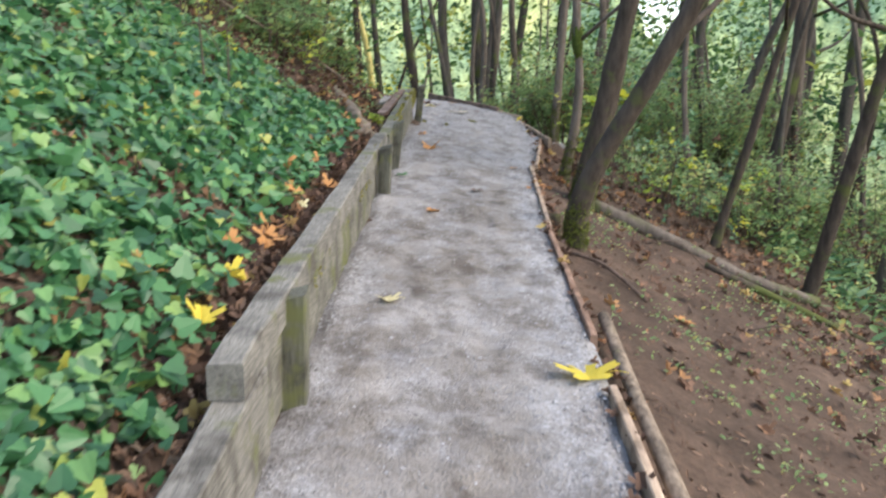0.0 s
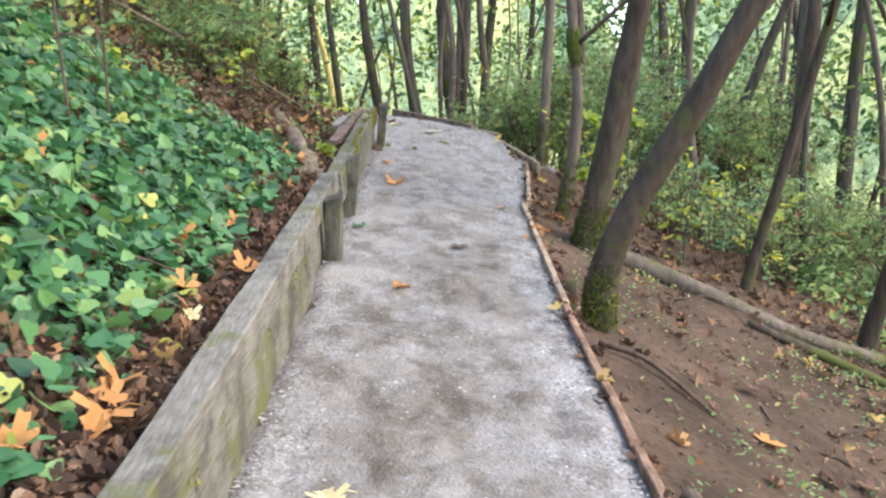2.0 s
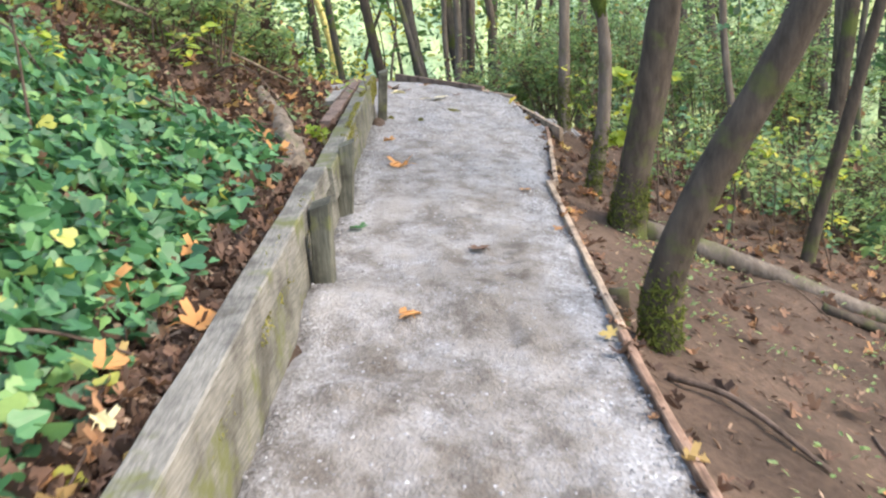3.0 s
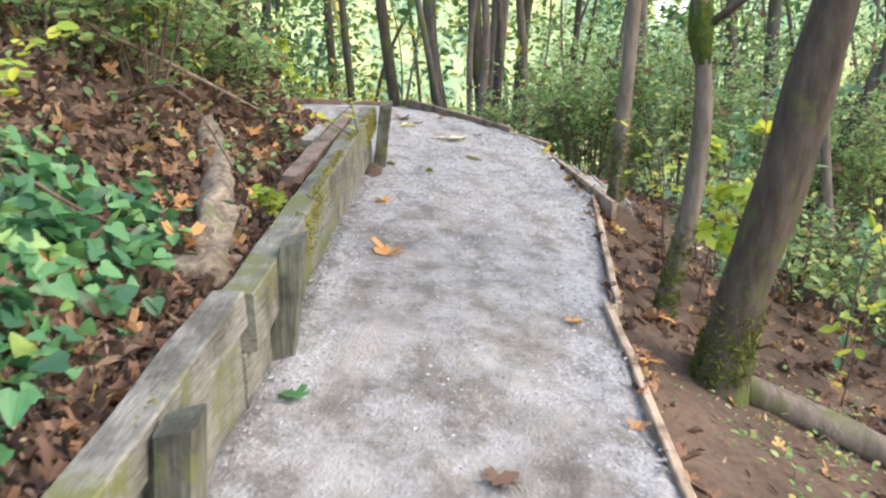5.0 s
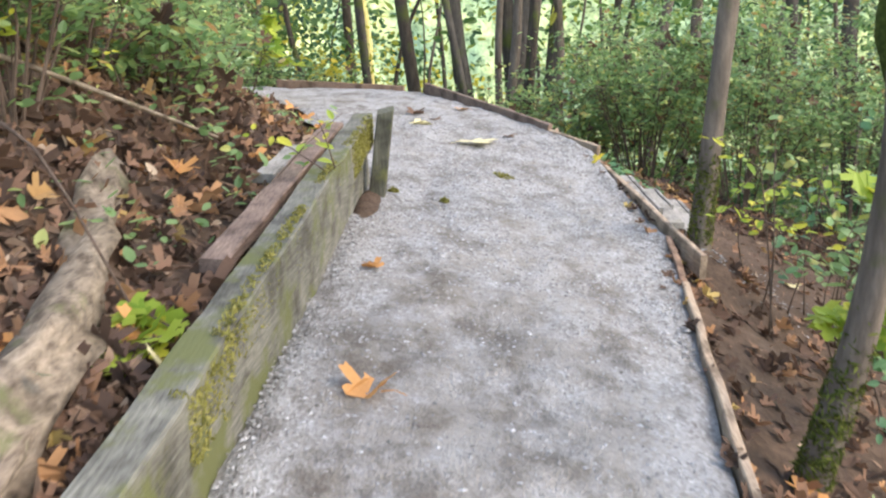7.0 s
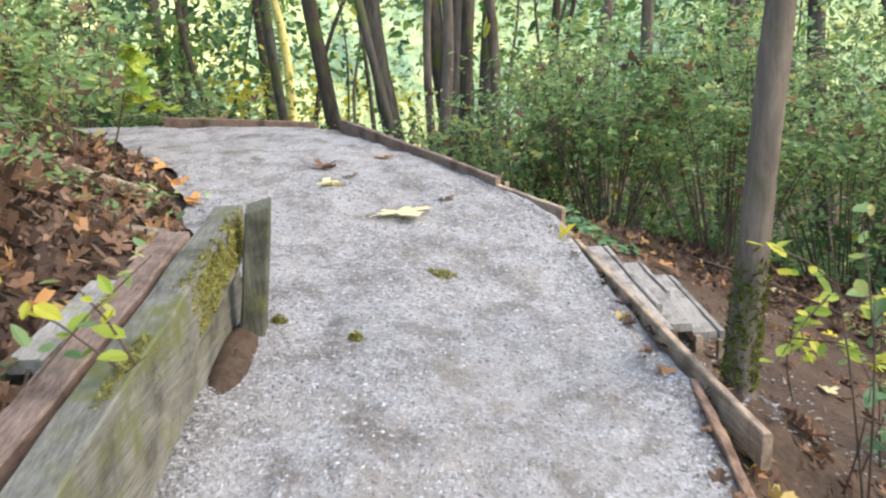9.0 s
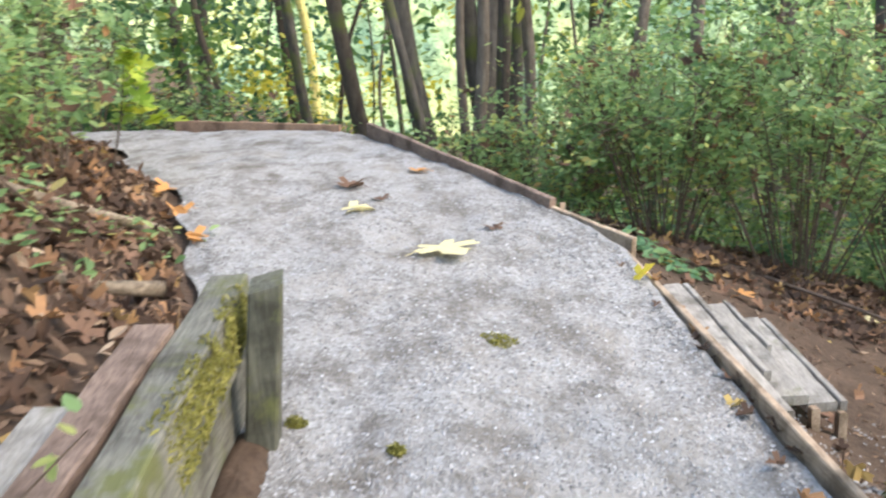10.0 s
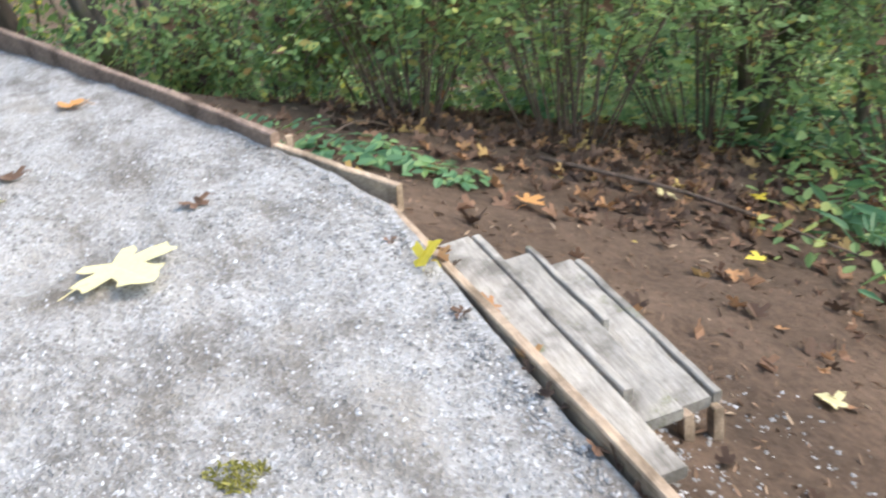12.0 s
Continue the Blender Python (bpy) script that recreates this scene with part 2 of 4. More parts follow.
FARLEAF = leaf_material("far_leaf", [(0.0, (0.02, 0.07, 0.03)), (0.55, (0.06, 0.14, 0.05)), (0.85, (0.14, 0.24, 0.06)), (1.0, (0.36, 0.38, 0.07))], 0.6, 0.45)
FERN = leaf_material("fern_leaf", [(0.0, (0.06, 0.16, 0.075)), (0.6, (0.12, 0.26, 0.12)), (1.0, (0.22, 0.36, 0.13))], 0.5, 0.35)

# ---- shapes ----
IVY_HALF = [(0.24, -0.13), (0.46, -0.02), (0.53, 0.18), (0.38, 0.36), (0.35, 0.52), (0.22, 0.76), (0.09, 0.94)]
MAPLE_HALF = [(0.09, -0.08), (0.28, -0.22), (0.42, -0.14), (0.38, -0.01), (0.27, 0.09), (0.50, 0.13), (0.70, 0.22), (0.64, 0.36), (0.68, 0.52), (0.50, 0.49), (0.23, 0.40), (0.26, 0.60), (0.35, 0.72), (0.20, 0.80), (0.11, 0.93)]
OVAL_HALF = [(0.22, 0.2), (0.27, 0.5), (0.15, 0.82)]
LANCE_HALF = [(0.10, 0.15), (0.12, 0.5)]


def leaves(half, places, rng, fold=0.25):
    """Leaf blades as one bare mesh: places are (x, y, z, size, normal, turn)."""
    k = len(half)
    out = np.array([(0, 0, 0), (0, 1, 0)] + [(x, y, 0) for x, y in half] + [(-x, y, 0) for x, y in half], float)
    tri = [(0, *range(2, 2 + k), 1), (1, *range(2 + 2 * k - 1, 1 + k, -1), 0)]
    nv = len(out)
    n = len(places)
    P = np.array([p[:3] for p in places])
    S = np.array([p[3] for p in places])
    N = np.array([p[4] for p in places], float)
    N /= np.linalg.norm(N, axis=1)[:, None] + 1e-9
    A = np.array([p[5] for p in places])
    ref = np.where(np.abs(N[:, 2:3]) > 0.9, [[1.0, 0, 0]], [[0, 0, 1.0]])
    U = np.cross(ref, N)
    U /= np.linalg.norm(U, axis=1)[:, None]
    V = np.cross(N, U)
    U, V = U * np.cos(A)[:, None] + V * np.sin(A)[:, None], V * np.cos(A)[:, None] - U * np.sin(A)[:, None]
    f = fold * (0.3 + rng.random(n))
    curl = (rng.random(n) - 0.4) * fold * 1.6
    X, Y = out[:, 0], out[:, 1]
    Z = f[:, None] * np.abs(X)[None] - curl[:, None] * ((Y - 0.4) ** 2)[None]
    pts = P[:, None] + S[:, None, None] * (X[None, :, None] * U[:, None] + (Y - 0.3)[None, :, None] * V[:, None] + Z[..., None] * N[:, None])
    faces = [tuple(i + nv * j for i in t) for j in range(n) for t in tri]
    return pts.reshape(-1, 3).tolist(), faces


def slope_normal(x, y):
    e = 0.15
    return Vector((ground_z(x - e, y) - ground_z(x + e, y), ground_z(x, y - e) - ground_z(x, y + e), 2 * e)).normalized()


def tube(points, radii, seg=10, rough=0.0, seed=0):
    """A tapering round limb along points, as bare vertices and faces."""
    verts, faces = [], []
    pts = [Vector(p) for p in points]
    for i, (p, r) in enumerate(zip(pts, radii)):
        d = (pts[min(i + 1, len(pts) - 1)] - pts[max(i - 1, 0)]).normalized()
        u = d.cross(Vector((0.31, 0.95, 0.05))).normalized()
        v = d.cross(u)
        for k in range(seg):
            a = 2 * math.pi * k / seg
            w = 1 + rough * (noise.noise(p * 2.1 + Vector((math.cos(a) * 1.4, math.sin(a) * 1.4, seed))) + 0.5 * noise.noise(p * 7 + Vector((math.cos(a) * 3, math.sin(a) * 3, seed))))
            verts.append(p + (u * math.cos(a) + v * math.sin(a)) * r * w)
    for i in range(len(pts) - 1):
        for k in range(seg):
            a, b = i * seg + k, i * seg + (k + 1) % seg
            faces.append((a, b, b + seg, a + seg))
    faces.append(tuple(range(seg - 1, -1, -1)))
    faces.append(tuple(range(len(verts) - seg, len(verts))))
    return [tuple(v) for v in verts], faces


def joined(pieces):
    verts, faces = [], []
    for v, f in pieces:
        o = len(verts)
        verts += v
        faces += [tuple(i + o for i in t) for t in f]
    return verts, faces


def bend(points, n):
    """A smooth line of n points through the given ones."""
    p = [Vector(q) for q in points]
    p = [2 * p[0] - p[1]] + p + [2 * p[-1] - p[-2]]
    out = []
    for i in range(n):
        s = i / (n - 1) * (len(points) - 1)
        k = min(int(s), len(points) - 2)
        t = s - k
        a, b, c, d = p[k:k + 4]
        out.append(0.5 * ((2 * b) + (c - a) * t + (2 * a - 5 * b + 4 * c - d) * t * t + (3 * b - a - 3 * c + d) * t ** 3))
    return out


def beam(a, b, width, height, wear=0.006, seed=0, cuts=9):
    """A sawn timber from a to b (middle of its top), with worn, slightly bowed edges."""
    a, b = Vector(a), Vector(b)
    d = (b - a).normalized()
    side = d.cross(Vector((0, 0, 1))).normalized()
    up = side.cross(d)
    c = min(0.006, width * 0.15)
    prof = [(-width / 2 + c, 0), (width / 2 - c, 0), (width / 2, -c), (width / 2, -height + c), (width / 2 - c, -height), (-width / 2 + c, -height), (-width / 2, -height + c), (-width / 2, -c)]
    verts, faces = [], []
    for i in range(cuts + 1):
        p = a.lerp(b, i / cuts)
        for x, z in prof:
            q = p + side * x + up * z
            w = wear * noise.noise_vector(q * 3.3 + Vector((seed, 0, 0))) + wear * 0.5 * noise.noise_vector(q * 13)
            verts.append(q + w)
    for i in range(cuts):
        for k in range(8):
            m, n = i * 8 + k, i * 8 + (k + 1) % 8
            faces.append((m, n, n + 8, m + 8))
    faces.append(tuple(range(7, -1, -1)))
    faces.append(tuple(range(len(verts) - 8, len(verts))))
    return [tuple(v) for v in verts], faces


# ---- ground and path ----
def build_ground():
    off = [0.0, 0.05, 0.11, 0.2, 0.32, 0.46, 0.62, 0.8, 1.0, 1.25, 1.5, 1.8, 2.1, 2.5, 3, 3.5, 4.2, 5, 6, 7.5, 9, 11, 14, 18, 24, 35, 50, 80]
    ys = [-30, -20, -12, -8, -5] + [-3 + 0.12 * i for i in range(200)] + [21.5, 22, 23, 24, 25, 27, 30, 34, 40, 48, 60, 80, 120, 160]
    verts, faces = [], []
    rowlen = 2 * len(off) + 3
    for y in ys:
        xl, xr = lerp_table(LEFT, y), lerp_table(RIGHT, y)
        xs = [xl - o for o in reversed(off)] + [xl + (xr - xl) * k for k in (0.25, 0.5, 0.75)] + [xr + o for o in off]
        for x in xs:
            verts.append((x, y, ground_z(x, y)))
    for r in range(len(ys) - 1):
        for c in range(rowlen - 1):
            a = r * rowlen + c
            faces.append((a, a + 1, a + rowlen + 1, a + rowlen))
    g = part("ground", (verts, faces), SOIL, smooth=True)
    return tagged(g, "brown forest soil sloping across the hillside", "ground", kind="structure")


STEPS = [(3.4, 0.03), (6.6, 0.06), (8.4, 0.035), (11.2, 0.025)]


def gravel_z(x, y):
    z = path_z(x, y)
    for sy, h in STEPS:
        t = (y - sy + 0.05 * noise.noise(Vector((x * 3, sy, 0)))) / 0.13
        z += h * (max(-1, min(1, t)) * 0.5 - max(-1, min(1, (y - sy) / 1.2)) * 0.5) * (1 if x < 0.35 else 0.4)
    z += 0.026 * noise.noise(Vector((x * 2.3, y * 2.3, 1))) + 0.015 * noise.noise(Vector((x * 7, y * 7, 5))) + 0.006 * noise.noise(Vector((x * 22, y * 22, 2)))
    return z


def chip_share(x, y):
    """How much loose crushed stone lies on the fines: most at the edges and at the head of the path."""
    xl, xr = lerp_table(LEFT, y), lerp_table(RIGHT, y)
    side = max(0.0, 1 - (x - xl) / 0.28, 1 - (xr - x) / 0.34)
    head = min(max((y - 9.0) / 4.0, 0), 1) * 0.5
    return min(1.0, min(side, 1.0) * 0.75 + head)


def build_path():
    n, verts, faces = 46, [], []
    ys = [-7 + 0.2 * i for i in range(35)] + [0.045 * i for i in range(423)]
    for y in ys:
        xl, xr = lerp_table(LEFT, y) - 0.02, lerp_table(RIGHT, y) + 0.02
        if y > 12.8:
            xl -= 0.08 + 0.15 * noise.noise(Vector((0, y * 1.5, 9)))
        for i in range(n + 1):
            x = xl + (xr - xl) * i / n
            e = min(i, n - i) / n
            verts.append((x, y, gravel_z(x, y) - ((0.03 if y < 11 else 0.008) * (1 - e / 0.06) if e < 0.06 else 0)))
    for r in range(len(ys) - 1):
        for c in range(n):
            a = r * (n + 1) + c
            faces.append((a, a + 1, a + n + 2, a + n + 1))
    p = part("path", (verts, faces), GRAVEL, smooth=True)
    chips = p.data.attributes.new("chips", "FLOAT", "POINT")
    chips.data.foreach_set("value", [chip_share(x, y) for x, y, _ in verts])
    return tagged(p, "trodden grey crushed-gravel path with low uneven steps", "path", kind="structure")


build_ground()
build_path()


# ---- timber retaining wall ----
def wall_timber(y0, y1, top0, top1, height, lean, width=0.11, mat=TIMBER, inset=0.0, label="", seed=1):
    x0, x1 = lerp_table(LEFT, y0) + inset - width / 2, lerp_table(LEFT, y1) + inset - width / 2
    a = (x0 + lean, y0, path_z(x0, y0) + top0)
    b = (x1 + lean, y1, path_z(x1, y1) + top1)
    o = part("wall_timber", beam(a, b, width, height, 0.008, seed, 24), mat)
    return tagged(o, label or "weathered grey-green sawn timber edging the gravel path", "timber", "timbers of the retaining wall")


wall_timber(-4.0, 2.78, 0.285, 0.285, 0.33, 0.0, 0.11, inset=0.02, seed=1, label="low weathered timber with worn pale top beside the path")
wall_timber(2.5, 7.9, 0.41, 0.37, 0.12, 0.02, 0.11, inset=-0.01, seed=2)
wall_timber(2.79, 7.9, 0.285, 0.245, 0.31, 0.0, 0.11, inset=-0.01, seed=3, mat=MOSSY, label="dark mossy lower timber under the retaining wall top")
wall_timber(7.92, 12.42, 0.35, 0.42, 0.20, 0.045, 0.12, inset=-0.01, seed=4, mat=MOSSY, label="moss-streaked upper timber of the retaining wall")
wall_timber(7.91, 12.42, 0.145, 0.215, 0.27, 0.0, 0.11, inset=0.0, seed=5, mat=MOSSY, label="green mossy lower timber at the gravel edge")


def post(x, y, top, lean, turn=0.0, seed=0, back=0.0):
    z = path_z(x, y)
    n, w = 5, 0.048
    verts, faces = [], []
    prof = [(-w + 0.008, -w), (w - 0.008, -w), (w, -w + 0.008), (w, w - 0.008), (w - 0.008, w), (-w + 0.008, w), (-w, w - 0.008), (-w, -w + 0.008)]
    for i in range(n + 1):
        h = -0.35 + (top + 0.35) * i / n
        for a, b in prof:
            ca, sa = math.cos(radians(turn)), math.sin(radians(turn))
            p = Vector((x + a * ca - b * sa + lean * h, y + a * sa + b * ca + back * h, z + h + (0.012 * (a + b) / w if i == n else 0)))
            verts.append(tuple(p + 0.005 * noise.noise_vector(p * 9 + Vector((seed, 0, 0)))))
    for i in range(n):
        for k in range(8):
            p, q = i * 8 + k, i * 8 + (k + 1) % 8
            faces.append((p, q, q + 8, p + 8))
    faces.append(tuple(range(n * 8, n * 8 + 8)))
    faces.append(tuple(range(7, -1, -1)))
    o = part("wall_post", (verts, faces), POST)
    return tagged(o, "dark square wooden post bracing the retaining timbers", "post", "posts of the retaining wall")


post(-0.562, 3.22, 0.40, 0.02, 2, 1)
post(-0.47, 7.0, 0.385, 0.05, -3, 2)
post(-0.465, 8.36, 0.41, 0.12, 0, 3)
post(-0.345, 12.2, 0.48, 0.12, 3, 4)

plank_back = part("loose_plank", beam((-0.69, 9.98, 1.325), (-0.565, 12.02, 1.63), 0.11, 0.05, 0.01, 7, 16), PLANKBROWN)
tagged(plank_back, "reddish-brown plank lying behind the retaining timbers", "plank")
short_back = part("loose_plank", beam((-0.79, 11.2, path_z(-0.5, 11.2) + 0.33), (-0.72, 11.72, path_z(-0.5, 11.72) + 0.37), 0.11, 0.045, 0.008, 8, 6), GREYPLANK)
tagged(short_back, "short grey board end lying on the bank", "plank")


# ---- edging along the downhill side ----
def edging(a, b, top, height=0.12, width=0.035, mat=FRESH, label="pale sawn edging board holding the gravel", seed=0, top2=None):
    pa = (a[0] + width / 2, a[1], path_z(*a) + top)
    pb = (b[0] + width / 2, b[1], path_z(*b) + (top if top2 is None else top2))
    o = part("edging_board", beam(pa, pb, width, height, 0.008, seed, 14), mat)
    return tagged(o, label, "edging board", "edging boards of the path")


edging((0.55, -3.0), (0.66, 3.4), 0.03, seed=1)
edging((0.69, 4.0), (0.75, 6.35), 0.02, mat=REDWOOD, label="crumbling reddish edging board along the gravel", seed=2)
edging((0.76, 6.4), (0.905, 9.27), 0.02, seed=3)
edging((0.955, 9.25), (1.20, 11.16), 0.02, seed=4)
edging((1.20, 11.165), (1.30, 11.95), 0.02, seed=14, mat=REDWOOD, label="short tan edging board butting against the long one")
long_board = part("edging_board", beam((1.378, 11.43, 0.992), (1.20, 14.22, 1.19), 0.034, 0.13, 0.007, 5, 14), FRESH)
tagged(long_board, "long pale edging board with its near end standing proud", "edging board", "edging boards of the path")
edging((1.24, 14.24), (0.88, 14.82), 0.012, 0.12, mat=FRESH, seed=6, label="tan weathered edging board along the gravel")
edging((0.89, 14.80), (-0.29, 17.2), 0.06, 0.20, 0.045, mat=PLANKBROWN, seed=7, label="tall brown edging board at the bend of the path", top2=0.11)
edging((-0.58, 17.72), (-2.25, 18.5), 0.05, 0.16, 0.04, mat=REDWOOD, seed=8, label="reddish edging board across the far end of the path", top2=0.10)

rail_pts = bend([(0.70, 1.2, path_z(0.7, 1.2) - 0.06), (0.76, 2.6, path_z(0.7, 2.6) - 0.05), (0.80, 3.6, path_z(0.7, 3.6) - 0.06), (0.86, 4.6, path_z(0.7, 4.6) - 0.09)], 14)
rail = part("pole", tube(rail_pts, [0.032] * 14, 9, 0.12, 3), ROTTEN, smooth=True)
tagged(rail, "thin grey-brown pole lying along the path edge", "pole")


def stake(x, y, top, w=0.02):
    z = path_z(x, y)
    o = part("stake", beam((x, y, z + top), (x + 0.03, y + 0.002, z + top - 0.001), w, 0.45, 0.003, 5, 3), FRESH)
    return tagged(o, "short wooden stake driven beside the edging board", "stake", "stakes of the edging")


for sx, sy, st in ((0.93, 9.2, 0.03), (1.325, 11.98, 0.02), (0.96, 14.85, 0.01), (-0.24, 17.3, 0.04)):
    stake(sx, sy, st)


# ---- old step planks ----
def plank(a, b, width, thick=0.045, mat=GREYPLANK, label="weathered grey plank lying on the bare slope", seed=0):
    o = part("step_plank", beam(a, b, width, thick, 0.007, seed, 12), mat)
    return tagged(o, label, "plank", "planks beside the path")


plank((1.395, 14.12, 1.022), (1.43, 12.77, 0.907), 0.14, seed=1, label="wide weathered plank with tan streaks beside the edging")
plank((1.486, 14.11, 1.022), (1.519, 13.09, 0.936), 0.032, 0.05, seed=2, label="narrow batten beside the wide plank")
plank((1.59, 14.03, 0.925), (1.60, 13.04, 0.842), 0.155, seed=3, mat=STEPGREY, label="dark weathered plank lying on the bare slope")
plank((1.69, 14.09, 0.925), (1.70, 13.52, 0.88), 0.022, 0.05, seed=4, label="thin pale batten lying between planks")
plank((1.785, 14.05, 0.835), (1.775, 13.14, 0.76), 0.13, seed=5, label="grey plank with moss on its outer edge")
plank((1.868, 14.04, 0.832), (1.876, 13.16, 0.752), 0.03, 0.05, seed=6, mat=STEPGREY, label="mossy batten along the outer plank")
for kx, ky, kz in ((1.735, 13.10, 0.75), (1.865, 13.13, 0.71), (1.44, 12.82, 0.85), (1.61, 13.12, 0.79), (1.79, 13.9, 0.775), (1.6, 13.9, 0.865)):
    b = part("plank_support", beam((kx, ky, kz), (kx, ky + 0.04, kz), 0.036, 0.35, 0.004, 3, 2), FRESH)
    tagged(b, "short wooden peg holding up the planks", "peg", "pegs under the planks")


# ---- trees ----
def crown_places(rng, centres, count, spread, size):
    out = []
    for c in centres:
        for _ in range(count):
            p = np.array(c) + rng.normal(0, 1, 3) * spread
            nrm = rng.normal(0, 0.6, 3) + (0, 0, 1)
            out.append((*p, size * (0.6 + 0.8 * rng.random()), nrm, rng.random() * 6.28))
    return out


def tree(line, r0, r1, mat=BARK, label="", moss_ball=None, limbs=5, crown=700, seed=0, leaf=CANOPY, group="", flare=1.35, leaf_size=0.2, shrink=1.6, moss_foot=0.0):
    """A tree whose trunk runs along line, with limbs and a leafy crown at its head."""
    rng = np.random.default_rng(seed)
    t = empty("tree", Matrix.Translation(line[0]))
    o = Vector(line[0])
    n = 26
    pts = [p - o for p in bend(line, n)]
    rad = [(r0 + (r1 - r0) * i / (n - 1)) * (1 + (flare - 1) * math.exp(-max(0, (pts[i].z)) / 0.22)) for i in range(n)]
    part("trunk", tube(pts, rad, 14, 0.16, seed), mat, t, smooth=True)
    tips = []
    for k in range(limbs):
        i = int(n * (0.62 + 0.36 * k / max(1, limbs)))
        i = min(i, n - 1)
        s = pts[i]
        a = rng.random() * 6.28
        ln = 1.2 + 1.6 * rng.random()
        e = s + Vector((math.cos(a) * ln, math.sin(a) * ln, ln * (0.5 + 0.6 * rng.random())))
        m = s.lerp(e, 0.5) + Vector((0, 0, -0.15 * ln))
        lp = bend([s, m, e], 8)
        part("limb", tube(lp, [rad[i] * 0.5 * (1 - 0.85 * j / 7) for j in range(8)], 7, 0.1, seed + k), mat, t, smooth=True)
        tips += [lp[4], lp[6], e]
    tips.append(pts[-1])
    if crown:
        cs = [tuple(p) for p in tips] + [tuple(p + Vector(rng.normal(0, 0.8, 3))) for p in tips]
        places = crown_places(rng, cs, max(1, crown // len(cs)), 0.55 * shrink, leaf_size)
        places = [p for p in places if p[2] + o.z > path_z(0, p[1] + o.y) + 4.2 + 0.3 * min(abs(p[0] + o.x), 3)]
        part("crown", leaves(OVAL_HALF, places, rng), leaf, t)
    if moss_ball:
        i = min(range(n), key=lambda j: abs(pts[j].z + o.z - moss_ball))
        along = (pts[min(i + 1, n - 1)] - pts[max(i - 1, 0)]).normalized()
        mp = [pts[i] + along * (j / 5 - 0.5) * 0.34 for j in range(6)]
        rr = rad[i]
        part("moss_clump", tube(mp, [rr * 1.02, rr * 1.3, rr * 1.5, rr * 1.42, rr * 1.25, rr * 1.0], 16, 0.55, seed), MOSS, t, "thick green moss cushion", smooth=True)
    if moss_foot:
        tuft = []
        while len(tuft) < 1400:
            i = rng.integers(1, n - 1)
            h = pts[i].z - 0.3 + rng.random() * 0.3
            if not 0 < h < moss_foot * (1 + 0.5 * rng.normal(0, 0.5)):
                continue
            q = min(range(n - 1), key=lambda j: abs(pts[j].z - 0.3 - h))
            f = (h + 0.3 - pts[q].z) / max(0.01, pts[q + 1].z - pts[q].z)
            c, a = pts[q].lerp(pts[q + 1], f), rng.random() * 6.28
            d = Vector((math.cos(a), math.sin(a), 0))
            p = c + d * (rad[q] * (1.0 + 0.1 * rng.random()))
            tuft.append((*p, 0.03 * (0.5 + rng.random()), np.array(d) + rng.normal(0, 0.5, 3), rng.random() * 6.28))
        part("moss", leaves(LANCE_HALF, tuft, rng), TREEMOSS, t, "shaggy green moss round the trunk foot")
    return tagged(t, label, "tree", group)


def moss_material():
    m, n, l, b = material("moss", 1.0, 0.1)
    a = noise_tex(n, l, 55, 6, 0.7)
    r = ramp(n, [(0.3, (0.03, 0.045, 0.012)), (0.6, (0.085, 0.115, 0.025)), (0.8, (0.17, 0.20, 0.05))])
    l.new(a.outputs["Fac"], r.inputs["Fac"])
    l.new(r.outputs["Color"], b.inputs["Base Color"])
    bump(n, l, b, a.outputs["Fac"], 1.0, 0.02)
    return m


MOSS = moss_material()
TREEMOSS = leaf_material("tree_moss_blade", [(0.0, (0.05, 0.06, 0.015)), (0.6, (0.10, 0.125, 0.03)), (1.0, (0.19, 0.21, 0.05))], 0.9, 0.3, 0.1)


def upward(base, via, grow=9.0, curl=0.25):
    """A trunk line from base through via that goes on upwards, straightening a little."""
    b = Vector((base[0], base[1], ground_z(base[0], base[1]) - 0.3))
    v = [Vector(p) for p in via]
    d = (v[-1] - (v[-2] if len(v) > 1 else b)).normalized()
    e1 = v[-1] + d * grow * 0.4
    d2 = (d + Vector((0, 0, curl))).normalized()
    return [b] + v + [e1, e1 + d2 * grow * 0.6]


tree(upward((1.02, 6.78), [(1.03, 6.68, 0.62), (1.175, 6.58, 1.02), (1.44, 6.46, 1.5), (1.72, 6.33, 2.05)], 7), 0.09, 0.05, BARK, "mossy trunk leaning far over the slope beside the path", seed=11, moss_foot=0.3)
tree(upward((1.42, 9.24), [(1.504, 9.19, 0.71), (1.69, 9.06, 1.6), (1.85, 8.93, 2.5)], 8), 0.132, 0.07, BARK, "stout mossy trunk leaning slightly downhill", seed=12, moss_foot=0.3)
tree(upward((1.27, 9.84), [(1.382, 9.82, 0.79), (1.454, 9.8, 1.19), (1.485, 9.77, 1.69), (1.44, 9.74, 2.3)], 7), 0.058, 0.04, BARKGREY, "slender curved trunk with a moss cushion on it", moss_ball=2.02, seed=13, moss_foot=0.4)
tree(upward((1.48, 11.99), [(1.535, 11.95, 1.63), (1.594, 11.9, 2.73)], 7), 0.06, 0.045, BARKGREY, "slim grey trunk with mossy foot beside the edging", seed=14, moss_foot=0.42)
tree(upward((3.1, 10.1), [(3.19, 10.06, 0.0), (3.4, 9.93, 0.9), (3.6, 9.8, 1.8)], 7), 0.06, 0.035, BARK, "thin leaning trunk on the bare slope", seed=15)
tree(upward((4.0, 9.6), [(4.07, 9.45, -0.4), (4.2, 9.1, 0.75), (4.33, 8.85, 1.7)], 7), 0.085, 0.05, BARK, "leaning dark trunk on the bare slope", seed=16)


